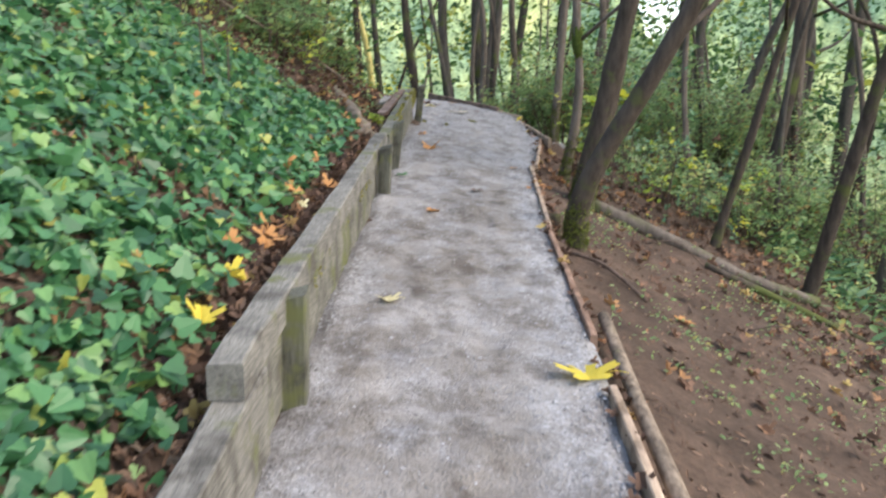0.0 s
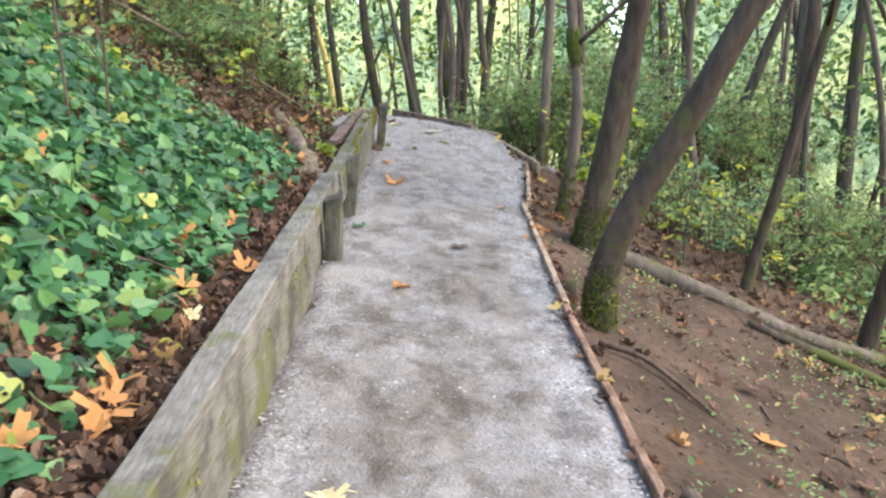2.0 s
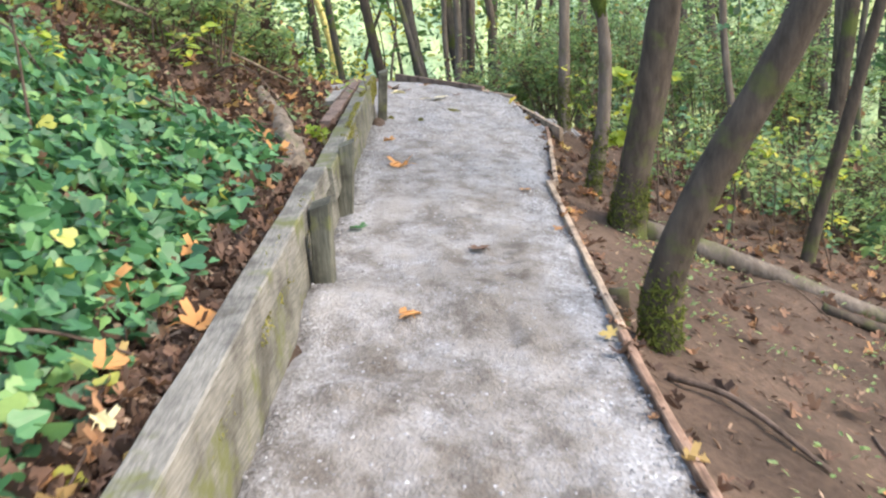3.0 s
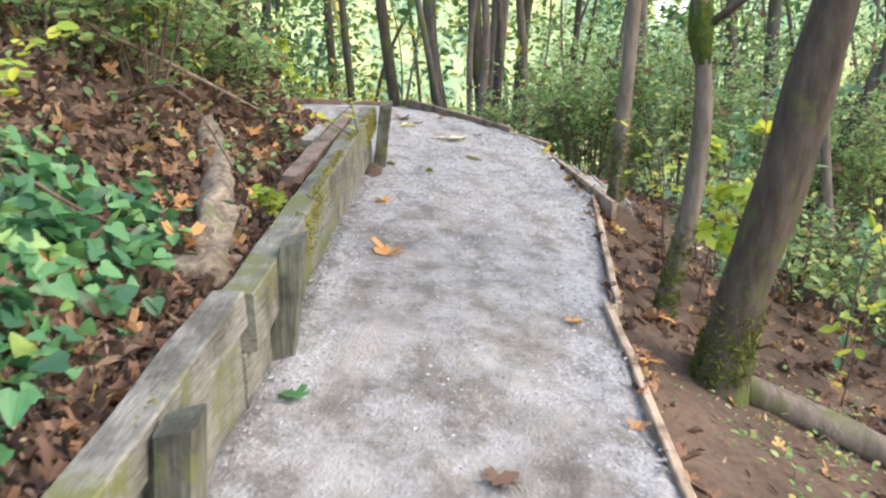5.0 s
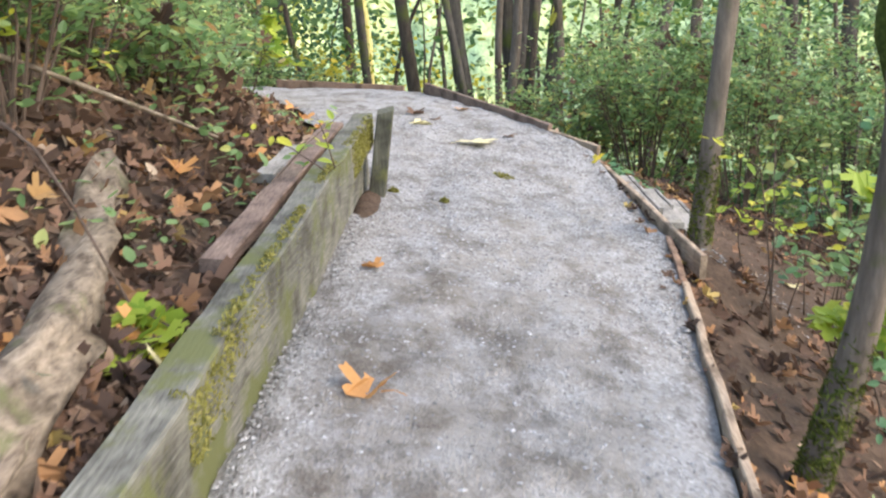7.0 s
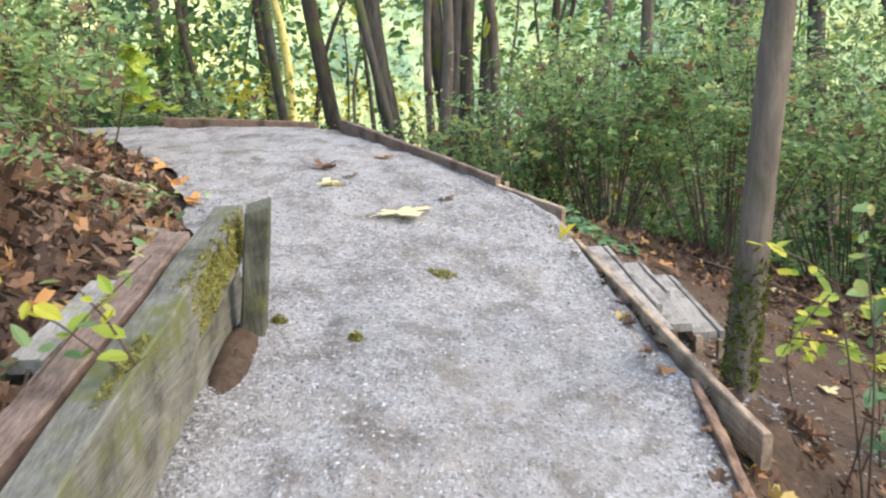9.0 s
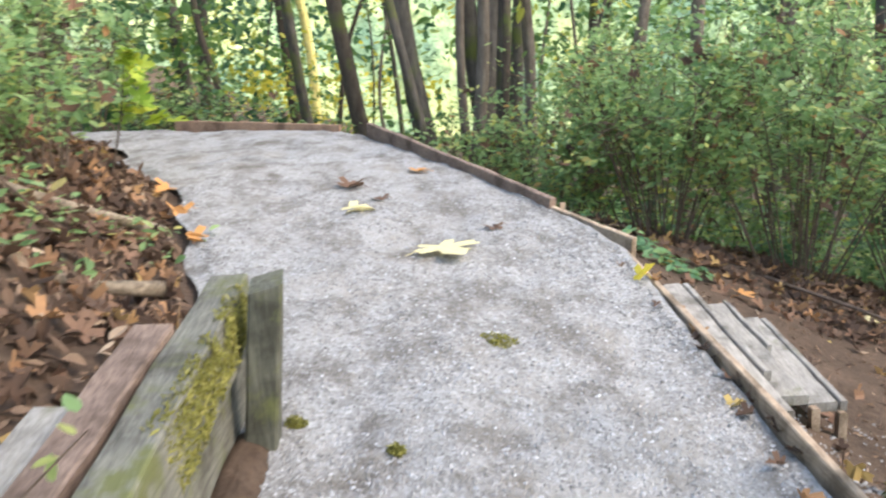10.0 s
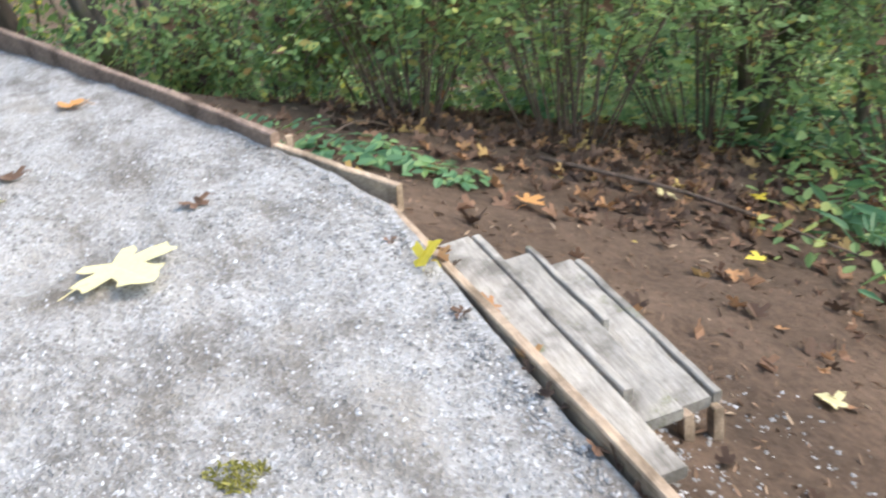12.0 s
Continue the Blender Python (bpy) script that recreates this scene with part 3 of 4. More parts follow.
def upright(x, y, r, lean=(0.0, 0.0), h=11, mat=BARKDARK, label="tall straight forest trunk on the hillside", seed=0, crown=650, **kw):
    z = ground_z(x, y) - 0.2
    rng = np.random.default_rng(seed + 900)
    j = rng.normal(0, 0.26, 6)
    line = [(x, y, z), (x + lean[0] * h * 0.33 + j[0], y + j[1], z + h * 0.33), (x + lean[0] * h * 0.66 + j[2], y + j[3], z + h * 0.66), (x + lean[0] * h + j[4], y + j[5], z + h)]
    return tree(line, r, r * 0.45, mat, label, seed=seed, crown=crown, group="trees of the wood", **kw)


# ring of nearer standing trees ahead and downhill
spots = [
    (0.42, 19.6, 0.13, 0.0, BARKDARK), (0.75, 20.0, 0.17, 0.01, BARKGREY), (1.15, 20.4, 0.13, 0.03, BARKDARK), (-0.35, 20.6, 0.11, -0.10, BARK),
    (-1.45, 23.5, 0.09, -0.05, BARKDARK), (1.9, 24.5, 0.12, 0.04, BARKGREY), (2.9, 25.0, 0.09, 0.08, BARK), (3.6, 21.5, 0.10, 0.02, BARKGREY),
    (4.95, 17.0, 0.10, 0.34, BARKDARK), (5.2, 14.5, 0.11, 0.08, BARK), (6.4, 16.5, 0.15, 0.03, BARKGREY), (7.2, 14.0, 0.13, 0.06, BARKGREY),
    (6.2, 20.5, 0.14, 0.0, BARKDARK), (8.2, 18.5, 0.16, 0.04, BARKDARK), (9.3, 15.0, 0.14, 0.05, BARK), (9.0, 22.5, 0.17, 0.0, BARKDARK),
    (-4.2, 27.0, 0.14, 0.0, BARKDARK), (-6.0, 25.5, 0.12, 0.02, BARKDARK), (-7.6, 28.0, 0.16, 0.0, BARKDARK), (-5.0, 31.0, 0.15, 0.01, BARKDARK),
    (-9.5, 30.0, 0.17, 0.0, BARKDARK), (-2.6, 30.0, 0.14, 0.0, BARK), (2.2, 30.0, 0.18, 0.01, BARKDARK),
    (4.5, 28.0, 0.16, 0.02, BARKGREY), (7.0, 27.0, 0.18, 0.0, BARKDARK), (10.5, 27.0, 0.2, 0.0, BARKDARK), (12.0, 20.0, 0.18, 0.02, BARKGREY),
    (13.5, 24.0, 0.2, 0.0, BARKDARK), (11.5, 16.0, 0.15, 0.03, BARK), (5.8, 11.5, 0.10, 0.08, BARKGREY), (8.0, 11.0, 0.12, 0.06, BARK),
]
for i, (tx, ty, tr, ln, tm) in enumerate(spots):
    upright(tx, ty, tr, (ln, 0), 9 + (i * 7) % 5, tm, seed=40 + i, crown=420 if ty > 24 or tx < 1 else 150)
upright(-2.6, 33.0, 0.14, (-0.06, 0), 11, BARKSUNLIT, "slender autumn-leaved trunk with yellow sunlight painted into its bark", seed=33, crown=500, leaf=YELLOW)

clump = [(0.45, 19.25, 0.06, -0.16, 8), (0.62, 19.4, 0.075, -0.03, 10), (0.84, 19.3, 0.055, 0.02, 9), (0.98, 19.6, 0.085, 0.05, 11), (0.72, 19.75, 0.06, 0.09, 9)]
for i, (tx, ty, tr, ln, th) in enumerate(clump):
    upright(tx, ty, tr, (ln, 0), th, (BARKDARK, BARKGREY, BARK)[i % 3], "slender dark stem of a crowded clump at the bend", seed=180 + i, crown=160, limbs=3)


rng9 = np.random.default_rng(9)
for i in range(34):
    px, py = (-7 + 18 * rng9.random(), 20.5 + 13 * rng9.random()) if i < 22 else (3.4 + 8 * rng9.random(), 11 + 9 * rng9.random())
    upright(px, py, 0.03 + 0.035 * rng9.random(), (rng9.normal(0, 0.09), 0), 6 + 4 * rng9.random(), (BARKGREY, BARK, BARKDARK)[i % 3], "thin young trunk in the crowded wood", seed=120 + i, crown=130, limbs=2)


# ---- shrubs ----
def shrub(x, y, radius, height, count, seed, mat=SHRUB, half=OVAL_HALF, size=0.055, stems=16, label="leafy green shrub with thin brown stems", sink=0.0):
    rng = np.random.default_rng(seed)
    s = empty("shrub", Matrix.Translation((x, y, ground_z(x, y) - 0.04)))
    tips = []
    for _ in range(stems):
        limbs = []
        a, k = rng.random() * 6.28, math.sqrt(rng.random())
        b = Vector((math.cos(a), math.sin(a), 0)) * radius * 0.22 * k
        e = Vector((math.cos(a) * radius * k, math.sin(a) * radius * k, height * (1.05 - 0.45 * k * k) * (0.75 + 0.35 * rng.random())))
        m = b.lerp(e, 0.5) + Vector((*rng.normal(0, 0.08, 2), height * 0.12))
        line = bend([b, m, e], 8)
        limbs.append(tube(line, [0.009 * (1 - 0.75 * i / 7) for i in range(8)], 5))
        for q in (3, 4, 5, 6, 7, 7):
            tips.append(line[q])
            for _k in range(2):
                t2 = line[q] + Vector(rng.normal(0, 0.13, 3)) * radius
                limbs.append(tube([line[q], line[q].lerp(t2, 0.6) + Vector((0, 0, 0.02)), t2], [0.004, 0.003, 0.0015], 4))
                tips.append(t2)
        part("stem", joined(limbs), TWIG, s)
    pl, dead = [], []
    for _ in range(count // 7):
        c = tips[rng.integers(len(tips))]
        k = c.z / height
        if rng.random() > smoothstep(0.05, 0.5, k) + 0.15:
            continue
        core = np.array(c) + rng.normal(0, 0.05, 3) * (0.6 + radius * 0.6)
        lean = rng.normal(0, 0.35, 3) + (0, -0.1, 1.0)
        for _k in range(7):
            p = core + rng.normal(0, 1, 3) * (0.065, 0.065, 0.03)
            p[2] = max(p[2], 0.05)
            pl.append((*p, size * (0.55 + 0.8 * rng.random()), lean + rng.normal(0, 0.3, 3), rng.random() * 6.28))
        if rng.random() < 0.07:
            dead.append((*(core + rng.normal(0, 0.05, 3)), 0.09 * (0.6 + 0.6 * rng.random()), rng.normal(0, 0.6, 3) + (0, -0.5, 0.6), rng.random() * 6.28))
    if dead:
        part("dead_leaves", leaves(MAPLE_HALF, dead, rng, 0.9), LITTER, s, "dry brown leaves caught in the twigs")
    part("foliage", leaves(half, pl, rng), mat, s)
    return tagged(s, label, "shrub", "shrubs beside the path")


shrub_spots = [
    (2.2, 17.2, 1.0, 1.6, 1500), (3.2, 16.7, 1.1, 1.9, 1800), (4.4, 16.8, 1.2, 2.0, 1800), (1.5, 18.6, 1.0, 1.5, 1300), (2.6, 18.8, 1.2, 2.2, 1700),
    (4.0, 18.9, 1.3, 2.3, 1700), (5.6, 17.6, 1.3, 2.2, 1500), (5.6, 15.8, 1.1, 1.7, 1400), (0.4, 18.9, 0.7, 0.9, 700), (6.8, 18.9, 1.4, 2.4, 1300),
    (-0.9, 19.6, 0.7, 0.7, 600), (-2.4, 20.2, 0.9, 0.9, 700), (5.0, 13.2, 0.9, 1.0, 900), (4.2, 11.9, 0.8, 0.9, 800), (6.0, 12.2, 1.0, 1.3, 900),
    (3.0, 12.2, 0.5, 0.6, 350), (6.6, 10.2, 1.1, 1.2, 800), (8.4, 13.0, 1.3, 1.6, 900),
]
for i, (sx, sy, sr, sh, sc) in enumerate(shrub_spots):
    shrub(sx, sy, sr * 1.15, sh * 1.25, int(sc * 2.4), 200 + i, stems=24, size=0.07)
bank_shrubs = [(-1.6, 10.5, 0.45, 0.75, 420), (-1.4, 11.7, 0.3, 0.4, 200), (-2.1, 11.0, 0.5, 1.0, 420), (-1.75, 11.4, 0.5, 0.6, 260), (-2.2, 12.5, 0.6, 0.8, 380), (-2.0, 14.9, 0.6, 0.7, 420), (-2.8, 16.5, 0.8, 1.1, 600), (-1.9, 10.2, 0.5, 0.6, 240), (-2.6, 9.6, 0.8, 0.9, 600), (-3.2, 11.5, 1.0, 1.3, 900), (-2.6, 13.6, 0.8, 1.0, 700), (-3.4, 15.2, 1.0, 1.4, 900), (-3.9, 17.4, 1.0, 1.4, 900), (-4.0, 8.0, 1.0, 1.2, 700), (-4.6, 13.2, 1.3, 1.8, 900), (-5.2, 16.0, 1.4, 2.0, 900), (-5.4, 10.2, 1.3, 1.8, 800), (-3.6, 19.8, 1.0, 1.3, 700)]
for i, (sx, sy, sr, sh, sc) in enumerate(bank_shrubs):
    shrub(sx, sy, sr * 1.1, sh * 1.25, int(sc * 2.4), 300 + i, size=0.075, label="straggly green shrub on the leaf-strewn bank")


# ---- ivy and fallen leaves ----
def cover(name, region, count, half, size, mat, lift, seed, label, tilt=0.5, keep=None, fold=0.25):
    rng = np.random.default_rng(seed)
    out = []
    x0, x1, y0, y1 = region
    while len(out) < count:
        x, y = x0 + (x1 - x0) * rng.random(), y0 + (y1 - y0) * rng.random()
        if keep and rng.random() > keep(x, y):
            continue
        nrm = slope_normal(x, y)
        z = ground_z(x, y) + lift[0] + (lift[1] - lift[0]) * rng.random() ** 1.5
        out.append((x, y, z, size * (0.6 + 0.8 * rng.random()), np.array(nrm) + rng.normal(0, tilt, 3), rng.random() * 6.28))
    return tagged(part(name, leaves(half, out, rng, fold), mat), label, "ground cover", kind="stuff")


def on_bank(x, y):
    return 1.0 if x < lerp_table(LEFT, y) - 0.16 else 0.0


def under_shrubs(x, y):
    return smoothstep(0.9, 2.2, x - lerp_table(RIGHT, y) + 0.4 * noise.noise(Vector((x * 2, y * 2, 41))))


def clear_bank(x, y):
    return 1.0 if lerp_table(LEFT, y) - x > (0.45 if y > 9.5 else 0.2) else 0.0


def behind_wall(x, y):
    d = lerp_table(LEFT, y) - x
    return 1.0 if 0.115 < d < 0.7 else 0.0


def ivy_keep(x, y):
    if not on_bank(x, y):
        return 0
    d = lerp_table(LEFT, y) - x
    patch = smoothstep(-0.25, 0.15, noise.noise(Vector((x * 1.3, y * 1.3, 4))) + 0.25)
    return max(patch, 0.25) * (1 - smoothstep(7.9, 9.1, y + 0.5 * noise.noise(Vector((x, y, 31))))) * smoothstep(0.06 + 0.16 * smoothstep(2.2, 4, y), 0.55, d) * (1 - smoothstep(2.2, 2.9, d + 0.4 * noise.noise(Vector((x, y, 33)))))


def litter_left(x, y):
    return on_bank(x, y) * (0.35 + 0.65 * smoothstep(5.5, 8.5, y))


def litter_right(x, y):
    d = x - lerp_table(RIGHT, y)
    if d < 0.1:
        return 0
    near = smoothstep(8.8, 10.2, y) * (1 - smoothstep(11.8, 12.6, y))
    return 0.10 + 0.9 * max(near, smoothstep(1.2, 2.8, d + 0.5 * noise.noise(Vector((x, y, 7)))))


def litter_crumbs(x, y):
    return 0.0 if x - lerp_table(RIGHT, y) < 0.08 else 0.35 + 0.65 * smoothstep(-0.2, 0.3, noise.noise(Vector((x * 1.4, y * 1.4, 11))))


cover("ivy", (-4.6, -0.6, 0.4, 10.0), 19000, IVY_HALF, 0.066, IVY, (0.02, 0.16), 1, "dense carpet of green ivy leaves on the bank", 0.55, ivy_keep, 0.15)
cover("leaf_litter", (-5.5, -0.5, 0.5, 18.5), 6500, MAPLE_HALF, 0.07, LITTER, (0.0, 0.06), 2, "brown fallen maple leaves covering the bank", 0.6, litter_left, 1.0)
cover("leaf_litter", (0.7, 9.0, 2.0, 20.0), 8000, MAPLE_HALF, 0.07, LITTER, (0.0, 0.03), 3, "brown fallen leaves scattered over the downhill slope", 0.4, litter_right, 0.8)
cover("leaf_litter", (-2.7, -0.8, 7.4, 16.0), 800, MAPLE_HALF, 0.09, LITTER, (0.01, 0.06), 12, "large curled brown maple leaves heaped on the bank", 0.5, clear_bank, 0.9)
cover("leaf_litter", (1.5, 6.5, 14.9, 18.6), 1500, MAPLE_HALF, 0.085, LITTER, (0.0, 0.03), 13, "brown maple leaves lying under the shrubs", 0.4, under_shrubs, 0.8)
cover("leaf_debris", (-4.0, -0.5, 0.8, 18.0), 20000, LANCE_HALF, 0.07, DEBRIS, (0.0, 0.04), 4, "brown twigs and leaf crumbs over the bank", 0.5, on_bank, 0.5)
cover("leaf_debris", (0.8, 5.5, 2.0, 17.5), 9000, LANCE_HALF, 0.045, DEBRIS, (0.0, 0.02), 5, "brown leaf crumbs and needles on bare soil", 0.4, litter_crumbs, 0.5)
cover("leaf_debris", (-4.2, -0.5, 0.8, 18.0), 15000, OVAL_HALF, 0.055, DEBRIS, (0.0, 0.05), 6, "crumpled brown leaf scraps over the bank", 0.7, on_bank, 1.2)
cover("leaf_debris", (-1.3, -0.55, 1.8, 9.5), 6000, OVAL_HALF, 0.045, DEBRIS, (0.0, 0.04), 7, "brown leaf scraps heaped behind the timbers", 0.7, behind_wall, 1.2)
cover("leaf_litter", (-1.2, -0.55, 1.8, 9.0), 900, MAPLE_HALF, 0.06, LITTER, (0.01, 0.05), 8, "small dead leaves behind the timbers", 0.6, behind_wall, 1.0)


# ---- undergrowth and the wood beyond ----
def undergrowth(name, region, count, half, size, mat, height, seed, label, keep=None):
    """Low leafy growth in tufts, between the ground and height."""
    rng = np.random.default_rng(seed)
    x0, x1, y0, y1 = region
    out = []
    while len(out) < count:
        cx, cy = x0 + (x1 - x0) * rng.random(), y0 + (y1 - y0) * rng.random()
        if keep and rng.random() > keep(cx, cy):
            continue
        h = height * (0.4 + 0.8 * rng.random())
        for _ in range(26):
            a, k = rng.random() * 6.28, rng.random()
            x, y = cx + math.cos(a) * k * 0.35, cy + math.sin(a) * k * 0.35
            z = ground_z(x, y) + 0.03 + h * rng.random() * (1.1 - 0.6 * k)
            out.append((x, y, z, size * (0.5 + rng.random()), rng.normal(0, 0.45, 3) + (0, 0, 1), rng.random() * 6.28))
    return tagged(part(name, leaves(half, out, rng), mat), label, "undergrowth", kind="stuff")


def downhill(x, y):
    d = x - lerp_table(RIGHT, y)
    return smoothstep(2.4, 4.2, d + 0.8 * noise.noise(Vector((x * 0.6, y * 0.6, 2))))


def uphill(x, y):
    d = lerp_table(LEFT, y) - x
    return smoothstep(0.25, 1.3, d + 0.5 * noise.noise(Vector((x * 0.9, y * 0.9, 5)))) * (0.25 + 0.75 * smoothstep(8, 10.5, y)) * (0.35 + 0.65 * smoothstep(-0.1, 0.3, noise.noise(Vector((x * 1.2, y * 1.2, 15)))))


def beyond(x, y):
    return 1.0 if (x > lerp_table(RIGHT, y) + 0.5 or x < lerp_table(LEFT, y) - 0.5 or y > 19.5) else 0.0


undergrowth("undergrowth", (2.5, 13, 5, 20), 16000, OVAL_HALF, 0.085, SHRUB, 0.5, 21, "low green undergrowth on the downhill forest floor", downhill)
def near_slope(x, y):
    d = x - lerp_table(RIGHT, y)
    return 1.0 if 0.25 < d < 3.0 else 0.0


undergrowth("undergrowth", (1.0, 10, 17.6, 23), 9000, OVAL_HALF, 0.08, SHRUB, 0.9, 27, "leafy undergrowth behind the shrubs at the bend", beyond)
undergrowth("sprouts", (0.9, 4.2, 2.5, 10.0), 1900, OVAL_HALF, 0.03, SHRUB, 0.07, 26, "tiny green sprouts on the bare soil", near_slope)
undergrowth("fern_patch", (3.2, 12, 5, 19), 5000, LANCE_HALF, 0.20, FERN, 0.45, 22, "patch of green ferns on the downhill slope", downhill)
undergrowth("undergrowth", (-5, -0.8, 5, 19), 13000, OVAL_HALF, 0.055, SHRUB, 0.24, 23, "scattered green sprouts on the leafy bank", uphill)
undergrowth("undergrowth", (-16, 22, 19.2, 32), 24000, OVAL_HALF, 0.15, FARLEAF, 1.3, 24, "thick green undergrowth of the wood beyond the bend", beyond)


def far_woods(seed, clumps, box, size, mat, label, per=46, spread=0.9):
    """Leaf masses of the wood in the distance, in uneven clumps."""
    rng = np.random.default_rng(seed)
    out = []
    x0, x1, y0, y1, z0, z1 = box
    for _ in range(clumps):
        c = np.array((x0 + (x1 - x0) * rng.random(), y0 + (y1 - y0) * rng.random(), 0))
        if c[1] < 20.5 and lerp_table(LEFT, c[1]) - 2 < c[0] < 3.0:
            continue
        if -4.5 < c[0] < 4.5 and c[1] < 18:
            continue
        c[2] = ground_z(c[0], c[1]) + z0 + (z1 - z0) * rng.random()
        sp = spread * (0.5 + rng.random())
        for _k in range(per):
            p = c + rng.normal(0, 1, 3) * sp * (1, 1, 0.65)
            out.append((*p, size * (0.5 + rng.random()), rng.normal(0, 0.6, 3) + (0, 0, 0.8), rng.random() * 6.28))
    return tagged(part("far_foliage", leaves(OVAL_HALF, out, rng), mat), label, "foliage", kind="stuff")


# wood shade and teal distance haze are put into this leaf's colour
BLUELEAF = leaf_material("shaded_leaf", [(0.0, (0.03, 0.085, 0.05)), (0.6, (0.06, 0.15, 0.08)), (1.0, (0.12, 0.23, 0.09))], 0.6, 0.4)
# autumn yellow, with the far sunlight on the leaves painted into it
GOLDLEAF = leaf_material("sunlit_autumn_leaf", [(0.0, (0.30, 0.34, 0.05)), (0.5, (0.50, 0.46, 0.06)), (1.0, (0.72, 0.58, 0.08))], 0.6, 0.5)
far_woods(51, 125, (-26, -3, 25, 46, 0.5, 11), 0.22, BLUELEAF, "blue-green foliage of the distant wood with shade painted in", 105)
far_woods(52, 84, (-9, 12, 24, 44, 1.0, 11), 0.2, CANOPY, "yellow-green foliage of the distant wood", 105)
far_woods(53, 95, (6, 30, 14, 44, 0.5, 11), 0.22, FARLEAF, "dark green foliage of the downhill wood", 105)
far_woods(54, 17, (-6, 5, 28, 42, 0.8, 6), 0.18, GOLDLEAF, "golden autumn foliage deep in the wood, sunlight in its colour", 60, 0.6)
far_woods(55, 36, (5, 20, 9, 24, 3.0, 9), 0.17, CANOPY, "hanging green leaves among the downhill trunks", 40, 0.6)
far_woods(56, 120, (-18, -5.5, 6, 30, 0.8, 7), 0.22, CANOPY, "green foliage of the wood above the bank", 44, 0.8)
far_woods(58, 48, (-7, 7, 21.5, 28, 0.6, 6.5), 0.14, CANOPY, "green leaves hanging between the trunks ahead", 75, 0.75)
far_woods(59, 9, (-4.2, -1.2, 27, 32, 0.6, 3.2), 0.16, GOLDLEAF, "golden leaves around the yellow trunk", 60, 0.5)
far_woods(57, 60, (-34, 34, 44, 52, 0.0, 15), 0.4, FARLEAF, "far green wall of forest leaves", 90, 1.6)


# ---- far glowing backdrop of hillside woods, beyond 55 m ----
def backdrop():
    m, n, l, b = material("glowing_distant_woods", 1.0, 0.0)
    big = noise_tex(n, l, 0.22, 4, 0.6)
    fine = noise_tex(n, l, 1.6, 8, 0.75)
    # pale tones put distance haze and sunlight into the hillside's colour
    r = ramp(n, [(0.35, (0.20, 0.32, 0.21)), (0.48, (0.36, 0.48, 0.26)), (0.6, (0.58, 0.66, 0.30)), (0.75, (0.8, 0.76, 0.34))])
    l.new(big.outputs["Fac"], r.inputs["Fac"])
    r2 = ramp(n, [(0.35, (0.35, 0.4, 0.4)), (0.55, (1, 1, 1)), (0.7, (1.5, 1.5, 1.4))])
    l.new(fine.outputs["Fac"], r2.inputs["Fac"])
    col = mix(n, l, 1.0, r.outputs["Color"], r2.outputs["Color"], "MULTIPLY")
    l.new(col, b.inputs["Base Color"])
    # weak emission added to brighten the far woods; no lamp stands there
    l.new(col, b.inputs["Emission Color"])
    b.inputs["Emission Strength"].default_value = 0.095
    verts, faces = [], []
    k = 240
    for i in range(k + 1):
        a = radians(-100 + 200 * i / k)
        deg = math.degrees(a)
        top = 15 + 4 * noise.noise(Vector((deg * 0.12, 0, 0))) + 2.5 * noise.noise(Vector((deg * 0.7, 3, 0))) - 8 * math.exp(-((deg - 16) / 2.5) ** 2) - 3 * math.exp(-((deg + 2) / 2.0) ** 2) - 3 * math.exp(-((deg - 6) / 1.5) ** 2)
        for j in range(9):
            h = -8 + (top + 8) * j / 8
            rad = 58 + 1.5 * noise.noise(Vector((deg * 0.5, h * 0.3, 1))) + 0.12 * h
            verts.append((rad * math.sin(a), 10 + rad * math.cos(a), h))
    for i in range(k):
        for j in range(8):
            p = i * 9 + j
            faces.append((p, p + 9, p + 10, p + 1))
    return tagged(part("backdrop", (verts, faces), m, smooth=True), "distant yellow-green wooded hillside, its sunlight painted as a glow", "backdrop", kind="structure")


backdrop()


# ---- logs and sticks ----
def log(points, radii, mat, label, seed, name="log", lift=0.0, rough=0.3):
    line = bend([(x, y, ground_z(x, y) + dz) for x, y, dz in points], 18)
    rad = [radii[0] + (radii[1] - radii[0]) * i / 17 for i in range(18)]
    return tagged(part(name, tube(line, rad, 12, rough, seed), mat, smooth=True), label, name)


log([(1.5, 9.25, 0.03), (2.3, 9.1, 0.04), (3.1, 9.0, 0.04), (3.9, 8.95, 0.05)], (0.075, 0.06), BARKGREY, "mossy fallen log lying across the bare slope", 5)
log([(2.6, 8.6, 0.02), (3.5, 8.3, 0.03), (4.6, 7.9, 0.03)], (0.04, 0.025), BARK, "thin dead branch on the bare soil", 6, "branch")
log([(-0.74, 8.25, 0.0), (-0.80, 8.8, 0.05), (-1.0, 9.6, 0.05), (-1.28, 10.6, 0.0)], (0.10, 0.07), ROTTEN, "crumbling pale rotten log half sunk in leaves", 7, rough=0.9)
log([(-0.95, 13.35, 0.03), (-1.2, 12.9, 0.05), (-1.7, 12.6, 0.06)], (0.035, 0.02), ROTTEN, "weathered stick lying on the mossy bank", 9, "branch")
log([(-1.2, 14.3, 0.03), (-1.6, 13.9, 0.05), (-2.2, 13.4, 0.05)], (0.03, 0.02), ROTTEN, "weathered stick lying on the leafy bank", 10, "branch")
log([(2.6, 15.9, 0.05), (3.3, 15.2, 0.08), (4.2, 14.6, 0.05)], (0.014, 0.007), TWIG, "thin bare branch trailing from the shrubs", 11, "branch")
